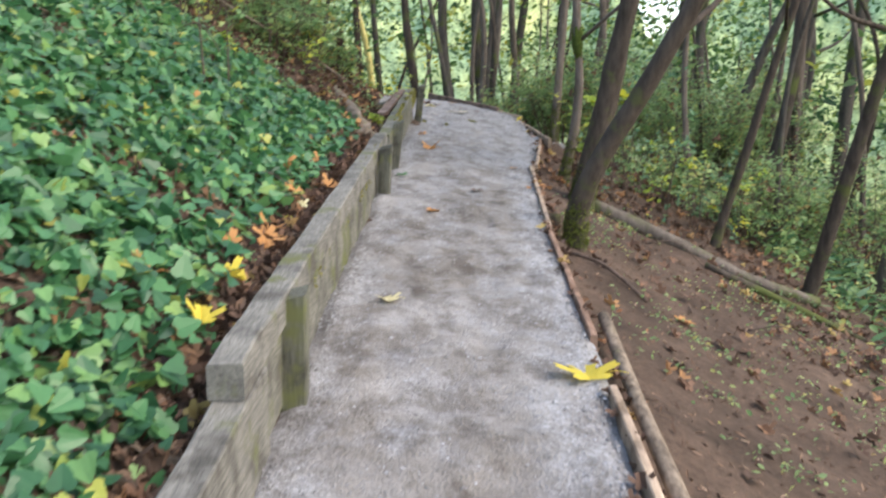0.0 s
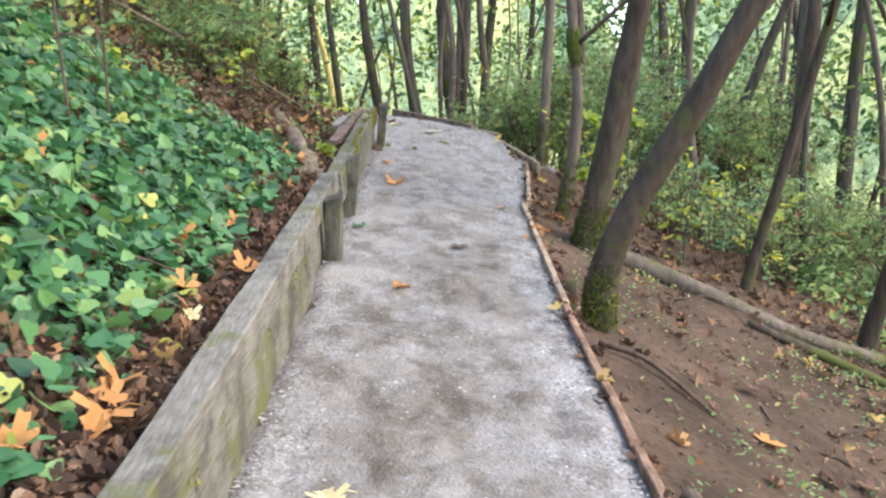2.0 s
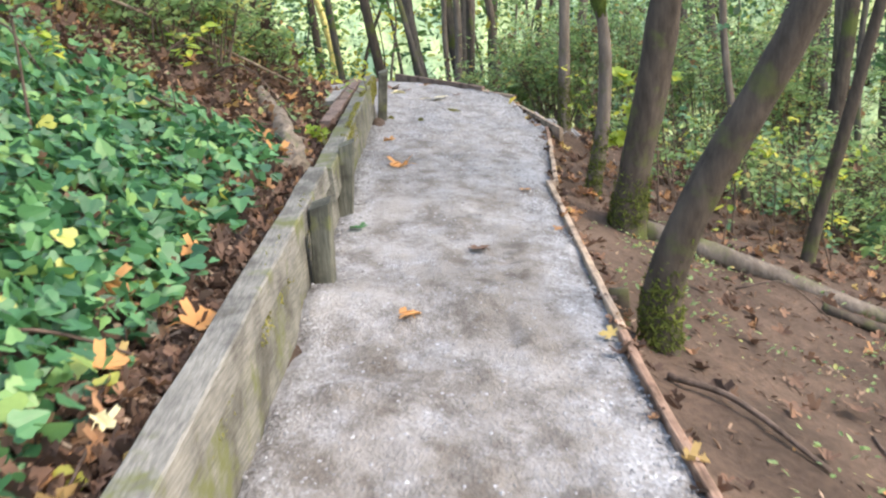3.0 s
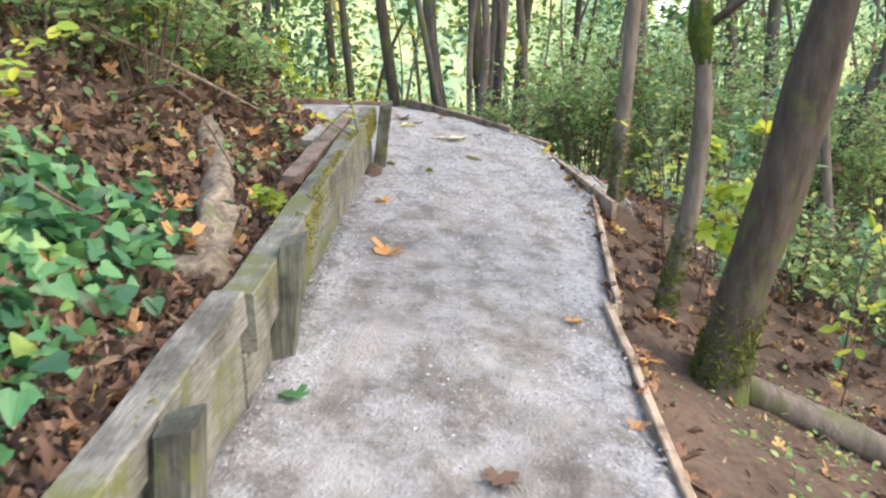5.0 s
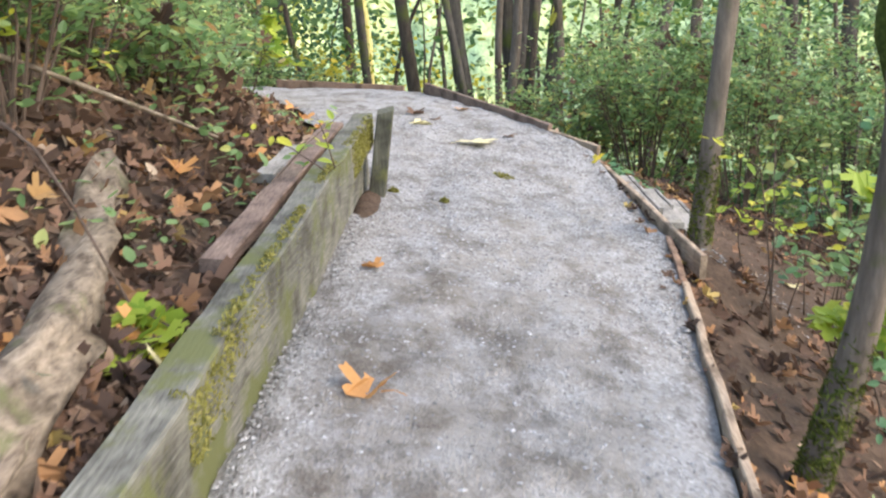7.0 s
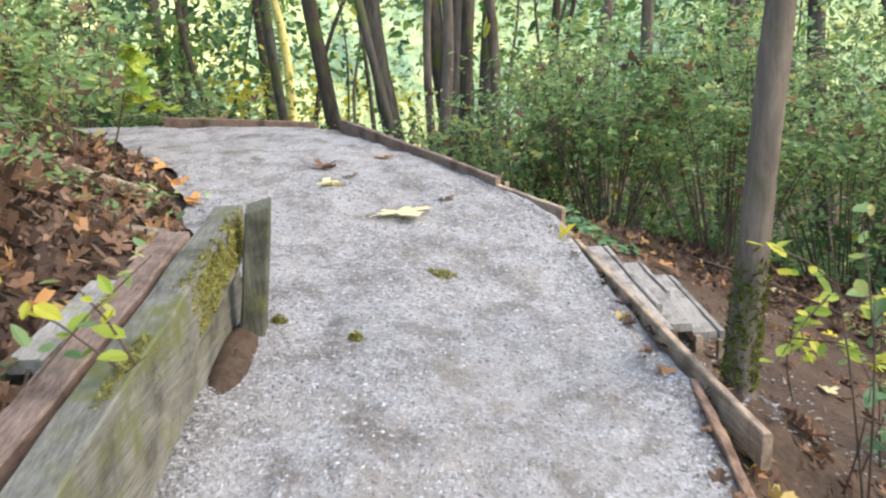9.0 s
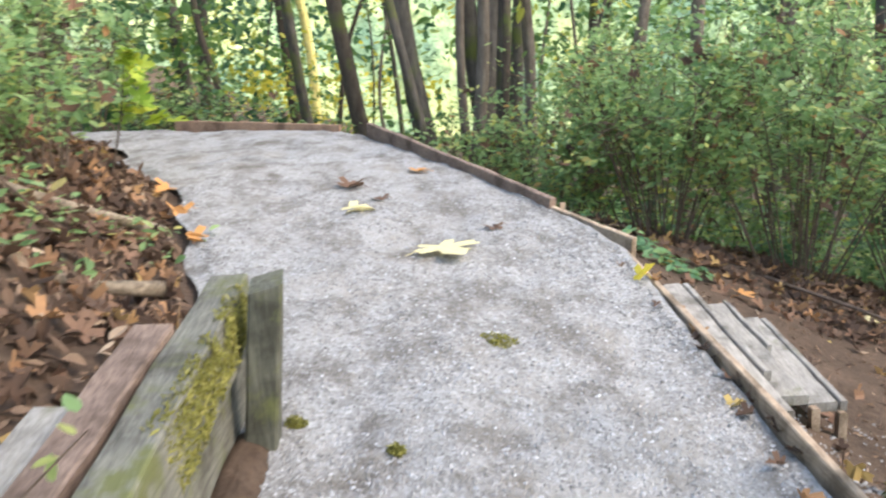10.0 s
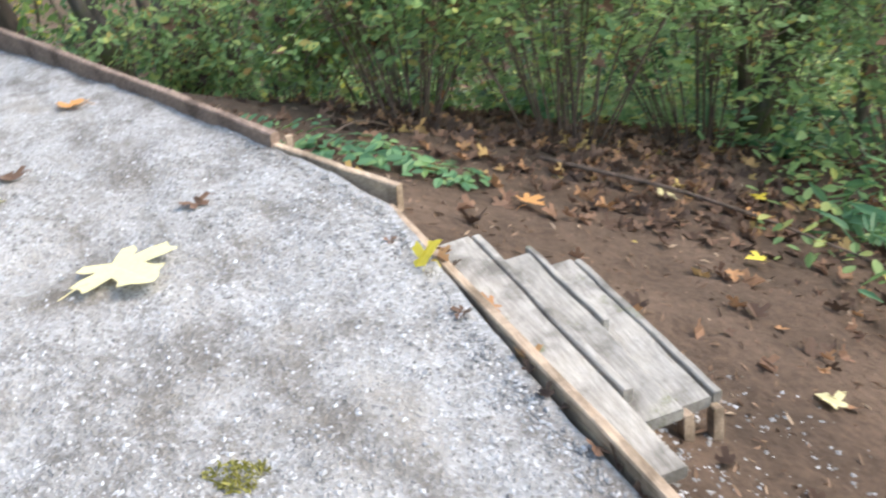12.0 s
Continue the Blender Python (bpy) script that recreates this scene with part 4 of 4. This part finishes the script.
log([(0.93, 6.3, 0.02), (1.15, 6.15, 0.05), (1.4, 5.9, 0.02)], (0.016, 0.01), TWIG, "short stick beside the leaning trunk", 12, "branch")

stump_z = ground_z(0.885, 6.92)
stump = part("stump", tube(bend([(0.88, 6.92, stump_z - 0.1), (0.885, 6.92, stump_z + 0.05), (0.89, 6.93, stump_z + 0.15)], 7), [0.07, 0.064, 0.06, 0.057, 0.055, 0.054, 0.05], 12, 0.2, 4), BARK, smooth=True)
tagged(stump, "small mossy cut stump between path and trunk", "stump")

log([(-2.6, 9.2, 0.35), (-1.9, 10.0, 0.30), (-1.45, 10.7, 0.22), (-1.05, 11.4, 0.08)], (0.016, 0.008), ROTTEN, "long pale dead branch arching over the bank", 13, "branch")
log([(-1.5, 8.2, 0.12), (-1.1, 8.25, 0.10), (-0.75, 8.5, 0.05)], (0.010, 0.005), TWIG, "thin dead vine over the leaves", 14, "branch")

rng0 = np.random.default_rng(77)


def twig(x, y, length, lift, turn, seed):
    rng = np.random.default_rng(seed)
    z = ground_z(x, y)
    d = Vector((math.cos(turn), math.sin(turn), 0))
    pts = [Vector((x, y, z + 0.015)), Vector((x, y, z + lift)) + d * length * 0.5 + Vector(rng.normal(0, 0.03, 3)), Vector((x, y, 0)) + d * length]
    pts[2].x = min(pts[2].x, lerp_table(LEFT, pts[2].y) - 0.25) if x < 0 else max(pts[2].x, lerp_table(RIGHT, pts[2].y) + 0.3)
    pts[1].x = (pts[0].x + pts[2].x) / 2
    pts[2].z = ground_z(pts[2].x, pts[2].y) + 0.02 + lift * 0.4
    o = part("stick", tube(bend(pts, 8), [0.007 * (1 - 0.7 * i / 7) + 0.002 for i in range(8)], 6, 0.1, seed), TWIG, smooth=True)
    return tagged(o, "thin dry stick lying among the fallen leaves", "stick", "sticks on the bank")


for i in range(46):
    ty = 4.5 + 12 * rng0.random()
    tx = lerp_table(LEFT, ty) - 0.25 - 2.2 * rng0.random() ** 1.5
    twig(tx, ty, 0.25 + 0.7 * rng0.random(), 0.05 * rng0.random(), rng0.random() * 6.28, 500 + i)
for i in range(14):
    ty = 5.5 + 11 * rng0.random()
    tx = lerp_table(RIGHT, ty) + 0.9 + 2.5 * rng0.random()
    twig(tx, ty, 0.2 + 0.5 * rng0.random(), 0.03, rng0.random() * 6.28, 600 + i)


# ---- bare saplings and leafy sprigs ----
def sapling(x, y, height, lean, seed, count=40, half=OVAL_HALF, size=0.06, mat=SHRUB, label="thin sapling with a few green leaves", r=0.009, low=0.35):
    rng = np.random.default_rng(seed)
    s = empty("sapling", Matrix.Translation((x, y, ground_z(x, y) - 0.03)))
    top = Vector((lean[0], lean[1], height))
    line = bend([Vector((0, 0, 0)), top * 0.5 + Vector(rng.normal(0, 0.03, 3)), top], 10)
    part("stem", tube(line, [r * (1 - 0.7 * i / 9) for i in range(10)], 6), TWIG, s, smooth=True)
    places = []
    for k in range(max(3, count // 8)):
        i = int(10 * (low + (1 - low) * rng.random()))
        b = line[min(i, 9)]
        e = b + Vector(rng.normal(0, 0.12 + 0.06 * height, 3)) + Vector((0, 0, 0.05))
        part("branch", tube([b, b.lerp(e, 0.5) + Vector((0, 0, 0.02)), e], [0.004, 0.003, 0.0015], 5), TWIG, s)
        for q in range(8):
            p = b.lerp(e, 0.3 + 0.7 * q / 7) + Vector(rng.normal(0, 0.025, 3))
            places.append((*p, size * (0.6 + 0.8 * rng.random()), rng.normal(0, 0.4, 3) + (0, -0.3, 0.9), rng.random() * 6.28))
    part("foliage", leaves(half, places, rng), mat, s)
    return tagged(s, label, "sapling")


YELLOWGREEN = leaf_material("lime_leaf", [(0.0, (0.22, 0.36, 0.05)), (0.6, (0.40, 0.48, 0.06)), (1.0, (0.62, 0.58, 0.07))], 0.5, 0.45)
for i, (sx, sy, sh) in enumerate(((-1.75, 6.6, 1.5), (-1.65, 6.9, 1.3), (-2.3, 8.0, 1.4), (-1.9, 9.8, 1.2), (-2.6, 11.6, 1.6))):
    sapling(sx, sy, sh, (0.05 * i - 0.1, 0.1), 700 + i, 24)
sapling(1.75, 10.6, 1.0, (0.15, -0.1), 710, 32, MAPLE_HALF, 0.13, YELLOWGREEN, "maple seedling with lime-yellow leaves beside the path")
sapling(1.95, 10.2, 1.4, (0.1, 0.2), 711, 32, MAPLE_HALF, 0.10, YELLOWGREEN, "maple seedling with lime-yellow leaves beside the path")
sapling(2.3, 11.0, 1.5, (0.0, 0.1), 712, 56, OVAL_HALF, 0.085, FERN, "thin sapling with blue-green leaves downhill")
sapling(2.7, 10.6, 1.3, (0.2, 0.0), 713, 56, OVAL_HALF, 0.085, FERN, "thin sapling with blue-green leaves downhill")
for i in range(36):
    gx, gy = 1.6 + 2.0 * rng0.random(), 9.7 + 2.9 * rng0.random()
    sapling(gx, gy, 0.5 + 0.9 * rng0.random(), (rng0.normal(0, 0.12), rng0.normal(0, 0.1)), 730 + i, 24, OVAL_HALF, 0.07, (FERN, SHRUB, YELLOWGREEN)[i % 3], "thin leafy seedling among the downhill trunks", 0.006)
for i in range(12):
    gy = 6.5 + 8 * rng0.random()
    gx = lerp_table(LEFT, gy) - 0.7 - 1.6 * rng0.random()
    sapling(gx, gy, 0.3 + 0.5 * rng0.random(), (rng0.normal(0, 0.1), rng0.normal(0, 0.1)), 760 + i, 24, OVAL_HALF, 0.06, (SHRUB, YELLOWGREEN)[i % 2], "small leafy seedling on the brown bank", 0.005)
sapling(-0.70, 10.97, 0.27, (0.33, -0.06), 714, 24, OVAL_HALF, 0.065, YELLOWGREEN, "small bright green sprig leaning over the timbers", 0.004)
sapling(-0.76, 10.98, 0.2, (0.10, -0.05), 715, 16, OVAL_HALF, 0.06, SHRUB, "small green sprig beside the fallen planks", 0.004)
sapling(-0.70, 9.45, 0.14, (0.08, -0.06), 716, 8, MAPLE_HALF, 0.085, YELLOWGREEN, "tiny yellow-green maple seedling by the plank end", 0.003)
sapling(-1.9, 15.6, 0.8, (0.2, 0.0), 717, 40, MAPLE_HALF, 0.11, YELLOWGREEN, "sapling with glowing yellow leaves at the bend")
sapling(-1.35, 12.2, 0.35, (0.1, 0.0), 718, 24, OVAL_HALF, 0.06, SHRUB, "small leafy sprig on the brown bank", 0.004)


def rosette(x, y, radius, count, seed):
    rng = np.random.default_rng(seed)
    out = []
    for _ in range(count):
        a, k = rng.random() * 6.28, rng.random() ** 0.6
        px, py = x + math.cos(a) * k * radius * 1.6, y + math.sin(a) * k * radius * 0.7
        out.append((px, py, ground_z(px, py) + 0.03 + 0.14 * rng.random() * (1.1 - k), 0.07 * (0.7 + 0.7 * rng.random()), (math.cos(a) * 0.4, math.sin(a) * 0.4, 1), rng.random() * 6.28))
    return tagged(part("ground_plant", leaves(OVAL_HALF, out, rng), FERN), "low clump of dark glossy green leaves beside edging", "plant", kind="stuff")


rosette(1.55, 15.45, 0.35, 240, 31)
rosette(1.3, 15.9, 0.25, 60, 32)


# ---- single fallen leaves ----
def fallen_leaf(x, y, size, mat, turn, label, top=None, lift=0.012, lean=(0, 0, 1), seed=0, curl=0.45):
    rng = np.random.default_rng(seed + int(x * 100) + int(y * 100))
    z = gravel_z(x, y) if top is None else top(x, y)
    leaf = empty("fallen_leaf", pose(x, y, z + lift))
    n = Vector(lean).normalized()
    part("blade", leaves(MAPLE_HALF, [(0, 0, 0, size, n, turn)], rng, curl), mat, leaf)
    d = Vector((math.sin(turn), -math.cos(turn), 0))
    part("stalk", tube([d * size * 0.28, d * size * 0.6 + Vector((0, 0, 0.012)), d * size * 0.9], [0.0025, 0.002, 0.0015], 5), mat, leaf)
    return tagged(leaf, label, "leaf", "single fallen leaves")


fallen_leaf(-0.14, 9.73, 0.15, ORANGE, 1.2, "curled orange maple leaf lying on the gravel", curl=0.8)
fallen_leaf(-0.09, 6.6, 0.10, ORANGE, 0.4, "small orange leaf lying on the gravel")
fallen_leaf(-0.28, 4.4, 0.10, CREAM, 2.0, "small pale leaf lying on the gravel")
fallen_leaf(0.60, 3.54, 0.20, YELLOW, 1.7, "large yellow maple leaf at the gravel edge")
fallen_leaf(0.26, 13.98, 0.25, CREAM, 5.2, "large cream-yellow maple leaf on pale gravel", curl=0.14, lift=0.03)
fallen_leaf(-0.22, 14.67, 0.16, CREAM, 0.3, "pale maple leaf lying on the gravel bend")
fallen_leaf(-0.28, 15.2, 0.15, LITTER, 0.9, "brown curled leaf lying on the gravel bend")
fallen_leaf(-0.37, 7.98, 0.09, IVY, 2.5, "single green leaf lying on the gravel")
fallen_leaf(1.17, 13.7, 0.10, YELLOW, 0.1, "narrow yellow leaf against the edging board", lean=(-0.7, 0, 0.7), lift=0.04)
fallen_leaf(0.14, 15.67, 0.12, ORANGE, 1.1, "red-orange leaf on the gravel near the board")
fallen_leaf(-0.1, 14.87, 0.10, LITTER, 2.1, "small brown leaf on the gravel")
fallen_leaf(-0.25, 10.93, 0.09, ORANGE, 2.6, "small rusty leaf on the gravel")
fallen_leaf(0.71, 8.94, 0.07, ORANGE, 0.6, "tiny orange leaf at the gravel edge")
fallen_leaf(0.29, 7.54, 0.10, LITTER, 0.6, "pale curled leaf on the gravel")
fallen_leaf(0.53, 14.4, 0.09, LITTER, 1.9, "small tan leaf on the gravel")
for i, (x, y, c) in enumerate(((1.65, 5.88, 1), (1.92, 6.76, 0), (2.06, 5.72, 0), (1.52, 6.48, 0), (2.12, 15.02, 1), (3.12, 15.33, 3), (3.9, 15.5, 2), (3.17, 14.57, 2), (3.04, 14.78, 0), (3.88, 15.09, 1), (3.68, 15.2, 1), (2.56, 13.39, 3), (1.35, 9.83, 1), (1.94, 9.41, 0), (1.28, 9.72, 1), (1.05, 9.0, 1))):
    fallen_leaf(x, y, 0.10 + 0.03 * (c == 1), (LITTER, ORANGE, YELLOW, CREAM)[c], i * 1.3, ("brown", "orange", "yellow", "cream")[c] + " maple leaf lying on the bare soil", ground_z, 0.03, (0.3, 0, 1))
for i, (x, y, c) in enumerate(((-1.18, 3.19, 1), (-1.12, 3.25, 1), (-1.7, 5.94, 1), (-1.66, 5.8, 2), (-0.99, 4.0, 1), (-0.86, 4.25, 1), (-0.86, 3.54, 2), (-0.86, 3.05, 2), (-0.71, 3.81, 3), (-2.24, 6.11, 1), (-0.93, 5.43, 1), (-0.82, 5.09, 3), (-0.92, 6.49, 1), (-1.06, 5.92, 1), (-0.74, 5.8, 1), (-0.88, 4.37, 1), (-0.9, 4.5, 1), (-1.05, 6.9, 1), (-1.3, 2.2, 1), (-0.95, 2.0, 0))):
    fallen_leaf(x, y, 0.06 if c == 3 else 0.085 + 0.02 * (i % 3), (LITTER, ORANGE, YELLOW, CREAM)[c], i * 1.7, ("brown", "orange", "yellow", "cream")[c] + " maple leaf resting on the ivy", ground_z, 0.075, (0.45, -0.3, 1), curl=0.9)
for i, (x, y, c) in enumerate(((-0.83, 8.48, 1), (-1.0, 9.17, 1), (-0.76, 9.44, 1), (-0.66, 9.89, 0), (-0.62, 9.28, 3), (-0.86, 8.41, 1), (-1.07, 8.11, 0), (-1.04, 8.92, 1), (-1.06, 7.78, 1), (-0.97, 14.07, 1), (-1.2, 14.6, 1), (-1.4, 15.1, 1), (-0.9, 11.6, 1), (-1.1, 10.9, 1))):
    fallen_leaf(x, y, 0.12, (LITTER, ORANGE, YELLOW, CREAM)[c], i * 2.1, ("brown", "orange", "yellow", "cream")[c] + " dry maple leaf curled on the bank", ground_z, 0.06, (0.4, -0.2, 1), curl=0.9)


rngs = np.random.default_rng(88)
edge = []
for _ in range(170):
    py = 2.4 + 11.5 * rngs.random()
    px = lerp_table(RIGHT, py) + rngs.normal(0.05, 0.05)
    edge.append((px, py, path_z(px, py) + 0.005 - max(0, px - lerp_table(RIGHT, py) - 0.03) * 1.2, 0.05 * (0.6 + 0.8 * rngs.random()), rngs.normal(0, 0.3, 3) + (0, 0, 1), rngs.random() * 6.28))
tagged(part("edge_litter", leaves(MAPLE_HALF, edge, rngs, 0.8), LITTER), "small brown leaves and scraps along the edging", "leaf litter", kind="stuff")


# ---- moss tufts on the gravel ----
MOSSLEAF = leaf_material("moss_blade", [(0.0, (0.14, 0.13, 0.035)), (0.6, (0.26, 0.25, 0.07)), (1.0, (0.40, 0.36, 0.12))], 0.8, 0.3, 0.1)


def moss_tuft(x, y, r, seed):
    rng = np.random.default_rng(seed)
    out = []
    for _ in range(260):
        a, k = rng.random() * 6.28, rng.random() ** 0.5
        px, py = x + math.cos(a) * k * r * (1 + 0.3 * math.sin(3 * a)), y + math.sin(a) * k * r * 0.8
        out.append((px, py, gravel_z(px, py) + 0.03 * (1 - k * k) * rng.random() + 0.004, 0.018 * (0.6 + rng.random()), rng.normal(0, 0.6, 3) + (0, 0, 0.7), rng.random() * 6.28))
    return tagged(part("moss_tuft", leaves(LANCE_HALF, out, rng), MOSSLEAF), "small olive-green moss tuft on grey gravel", "moss")


moss_tuft(0.43, 12.97, 0.065, 41)
moss_tuft(0.05, 12.15, 0.025, 42)
moss_tuft(-0.26, 12.3, 0.03, 43)


# ---- loose stones ----
def stones(count, region, size, seed, keep, surface, label):
    rng = np.random.default_rng(seed)
    shape = np.array([(1, 0, 0), (-1, 0, 0), (0, 1, 0), (0, -1, 0), (0, 0, 0.8), (0, 0, -0.8)], float)
    tri = [(0, 2, 4), (2, 1, 4), (1, 3, 4), (3, 0, 4), (2, 0, 5), (1, 2, 5), (3, 1, 5), (0, 3, 5)]
    verts, faces = [], []
    x0, x1, y0, y1 = region
    n = 0
    while n < count:
        x, y = x0 + (x1 - x0) * rng.random(), y0 + (y1 - y0) * rng.random()
        if rng.random() > keep(x, y):
            continue
        s = size * (0.45 + rng.random() ** 2 * 1.3)
        a = rng.random() * 6.28
        p = shape * (1 + rng.normal(0, 0.22, shape.shape)) * s * (1, 0.75, 0.55)
        c, d = math.cos(a), math.sin(a)
        z = surface(x, y) - s * 0.05
        verts += [(x + q[0] * c - q[1] * d, y + q[0] * d + q[1] * c, z + q[2]) for q in p]
        faces += [tuple(i + 6 * n for i in t) for t in tri]
        n += 1
    return tagged(part("gravel", (verts, faces), STONE), label, "gravel", kind="stuff")


def stone_material():
    m, n, l, b = material("crushed_stone", 0.85, 0.25)
    g = n.new("ShaderNodeNewGeometry")
    r = ramp(n, [(0.0, (0.15, 0.143, 0.136)), (0.4, (0.235, 0.228, 0.22)), (0.8, (0.32, 0.318, 0.316)), (1.0, (0.47, 0.47, 0.47))])
    l.new(g.outputs["Random Per Island"], r.inputs["Fac"])
    k = noise_tex(n, l, 120, 4)
    l.new(mix(n, l, 0.3, r.outputs["Color"], k.outputs["Fac"], "MULTIPLY"), b.inputs["Base Color"])
    return m


STONE = stone_material()


def gravel_keep(x, y):
    xl, xr = lerp_table(LEFT, y), lerp_table(RIGHT, y)
    if not xl - (0.05 if y > 12.9 else -0.01) < x < xr - 0.01:
        return 0
    e = min(x - xl, xr - x)
    return (0.22 + 0.78 * (1 - smoothstep(0.03, 0.35, e))) * (0.35 + 0.65 * smoothstep(7, 11, y)) * smoothstep(-0.35, 0.2, noise.noise(Vector((x * 2.6, y * 2.6, 6))) + 0.1)


def coarse_keep(x, y):
    if not lerp_table(LEFT, y) + 0.02 < x < lerp_table(RIGHT, y) - 0.01:
        return 0
    return 0.3 + 0.7 * smoothstep(-0.2, 0.25, noise.noise(Vector((x * 1.9, y * 1.9, 16))))


def spill_keep(x, y):
    d = x - lerp_table(RIGHT, y)
    return max(0, 1 - d / 1.5) if d > 0.06 else 0


stones(26000, (-1.6, 1.4, 1.5, 15.5), 0.0075, 61, gravel_keep, gravel_z, "loose grey crushed stone on the path")
stones(1500, (1.0, 2.9, 11.8, 13.6), 0.010, 62, spill_keep, ground_z, "grey stones spilled down the bare slope")


# ---- soil heap at the last post ----
def soil_mound(x, y, rx, ry, h, seed):
    verts, faces = [], []
    k, rings = 18, 6
    for r in range(rings + 1):
        for a in range(k):
            t = 2 * math.pi * a / k
            q = r / rings * (1 + 0.18 * noise.noise(Vector((math.cos(t) * 2, math.sin(t) * 2, seed))))
            px, py = x + rx * q * math.cos(t), y + ry * q * math.sin(t)
            verts.append((px, py, gravel_z(px, py) - 0.012 + h * max(0, 1 - q * q) + 0.012 * noise.noise(Vector((px * 20, py * 20, seed)))))
    for r in range(rings):
        for a in range(k):
            p, q = r * k + a, r * k + (a + 1) % k
            faces.append((p, q, q + k, p + k))
    return tagged(part("soil_mound", (verts, faces), SOIL, smooth=True), "low mound of brown soil at the post foot", "soil")


soil_mound(-0.375, 11.95, 0.075, 0.38, 0.045, 3)


# ---- moss on the timbers ----
def timber_moss(y0, y1, top0, top1, lean, inset, count, seed):
    rng = np.random.default_rng(seed)
    out = []
    while len(out) < count:
        y = y0 + (y1 - y0) * rng.random()
        k = (y - y0) / (y1 - y0)
        h = rng.random() ** 1.4 * 0.30
        if noise.noise(Vector((y * 2.6, h * 6, seed))) + 0.3 * noise.noise(Vector((y * 14, h * 9, 2))) + (0.12 if y > 8.5 and h < 0.16 else 0) < 0.10:
            continue
        xf = lerp_table(LEFT, y) + inset
        z = path_z(xf, y) + top0 + (top1 - top0) * k - h
        x = xf + (lean if h < 0.2 else 0.0) + 0.004
        if h < 0.02:
            x -= 0.04 * rng.random()
        out.append((x, y, z + 0.004, 0.022 * (0.5 + rng.random()), rng.normal(0, 0.5, 3) + (0.9, 0, 0.4), rng.random() * 6.28))
    return tagged(part("moss", leaves(LANCE_HALF, out, rng), MOSSLEAF), "yellow-green moss growing on the timber face", "moss", kind="stuff")


timber_moss(8.9, 12.35, 0.365, 0.42, 0.045, -0.01, 10000, 71)
timber_moss(3.4, 7.6, 0.40, 0.37, 0.02, -0.01, 1500, 72)

stones(16000, (-0.6, 1.4, 10.8, 15.0), 0.008, 63, coarse_keep, gravel_z, "coarse grey crushed stone at the head of the path")
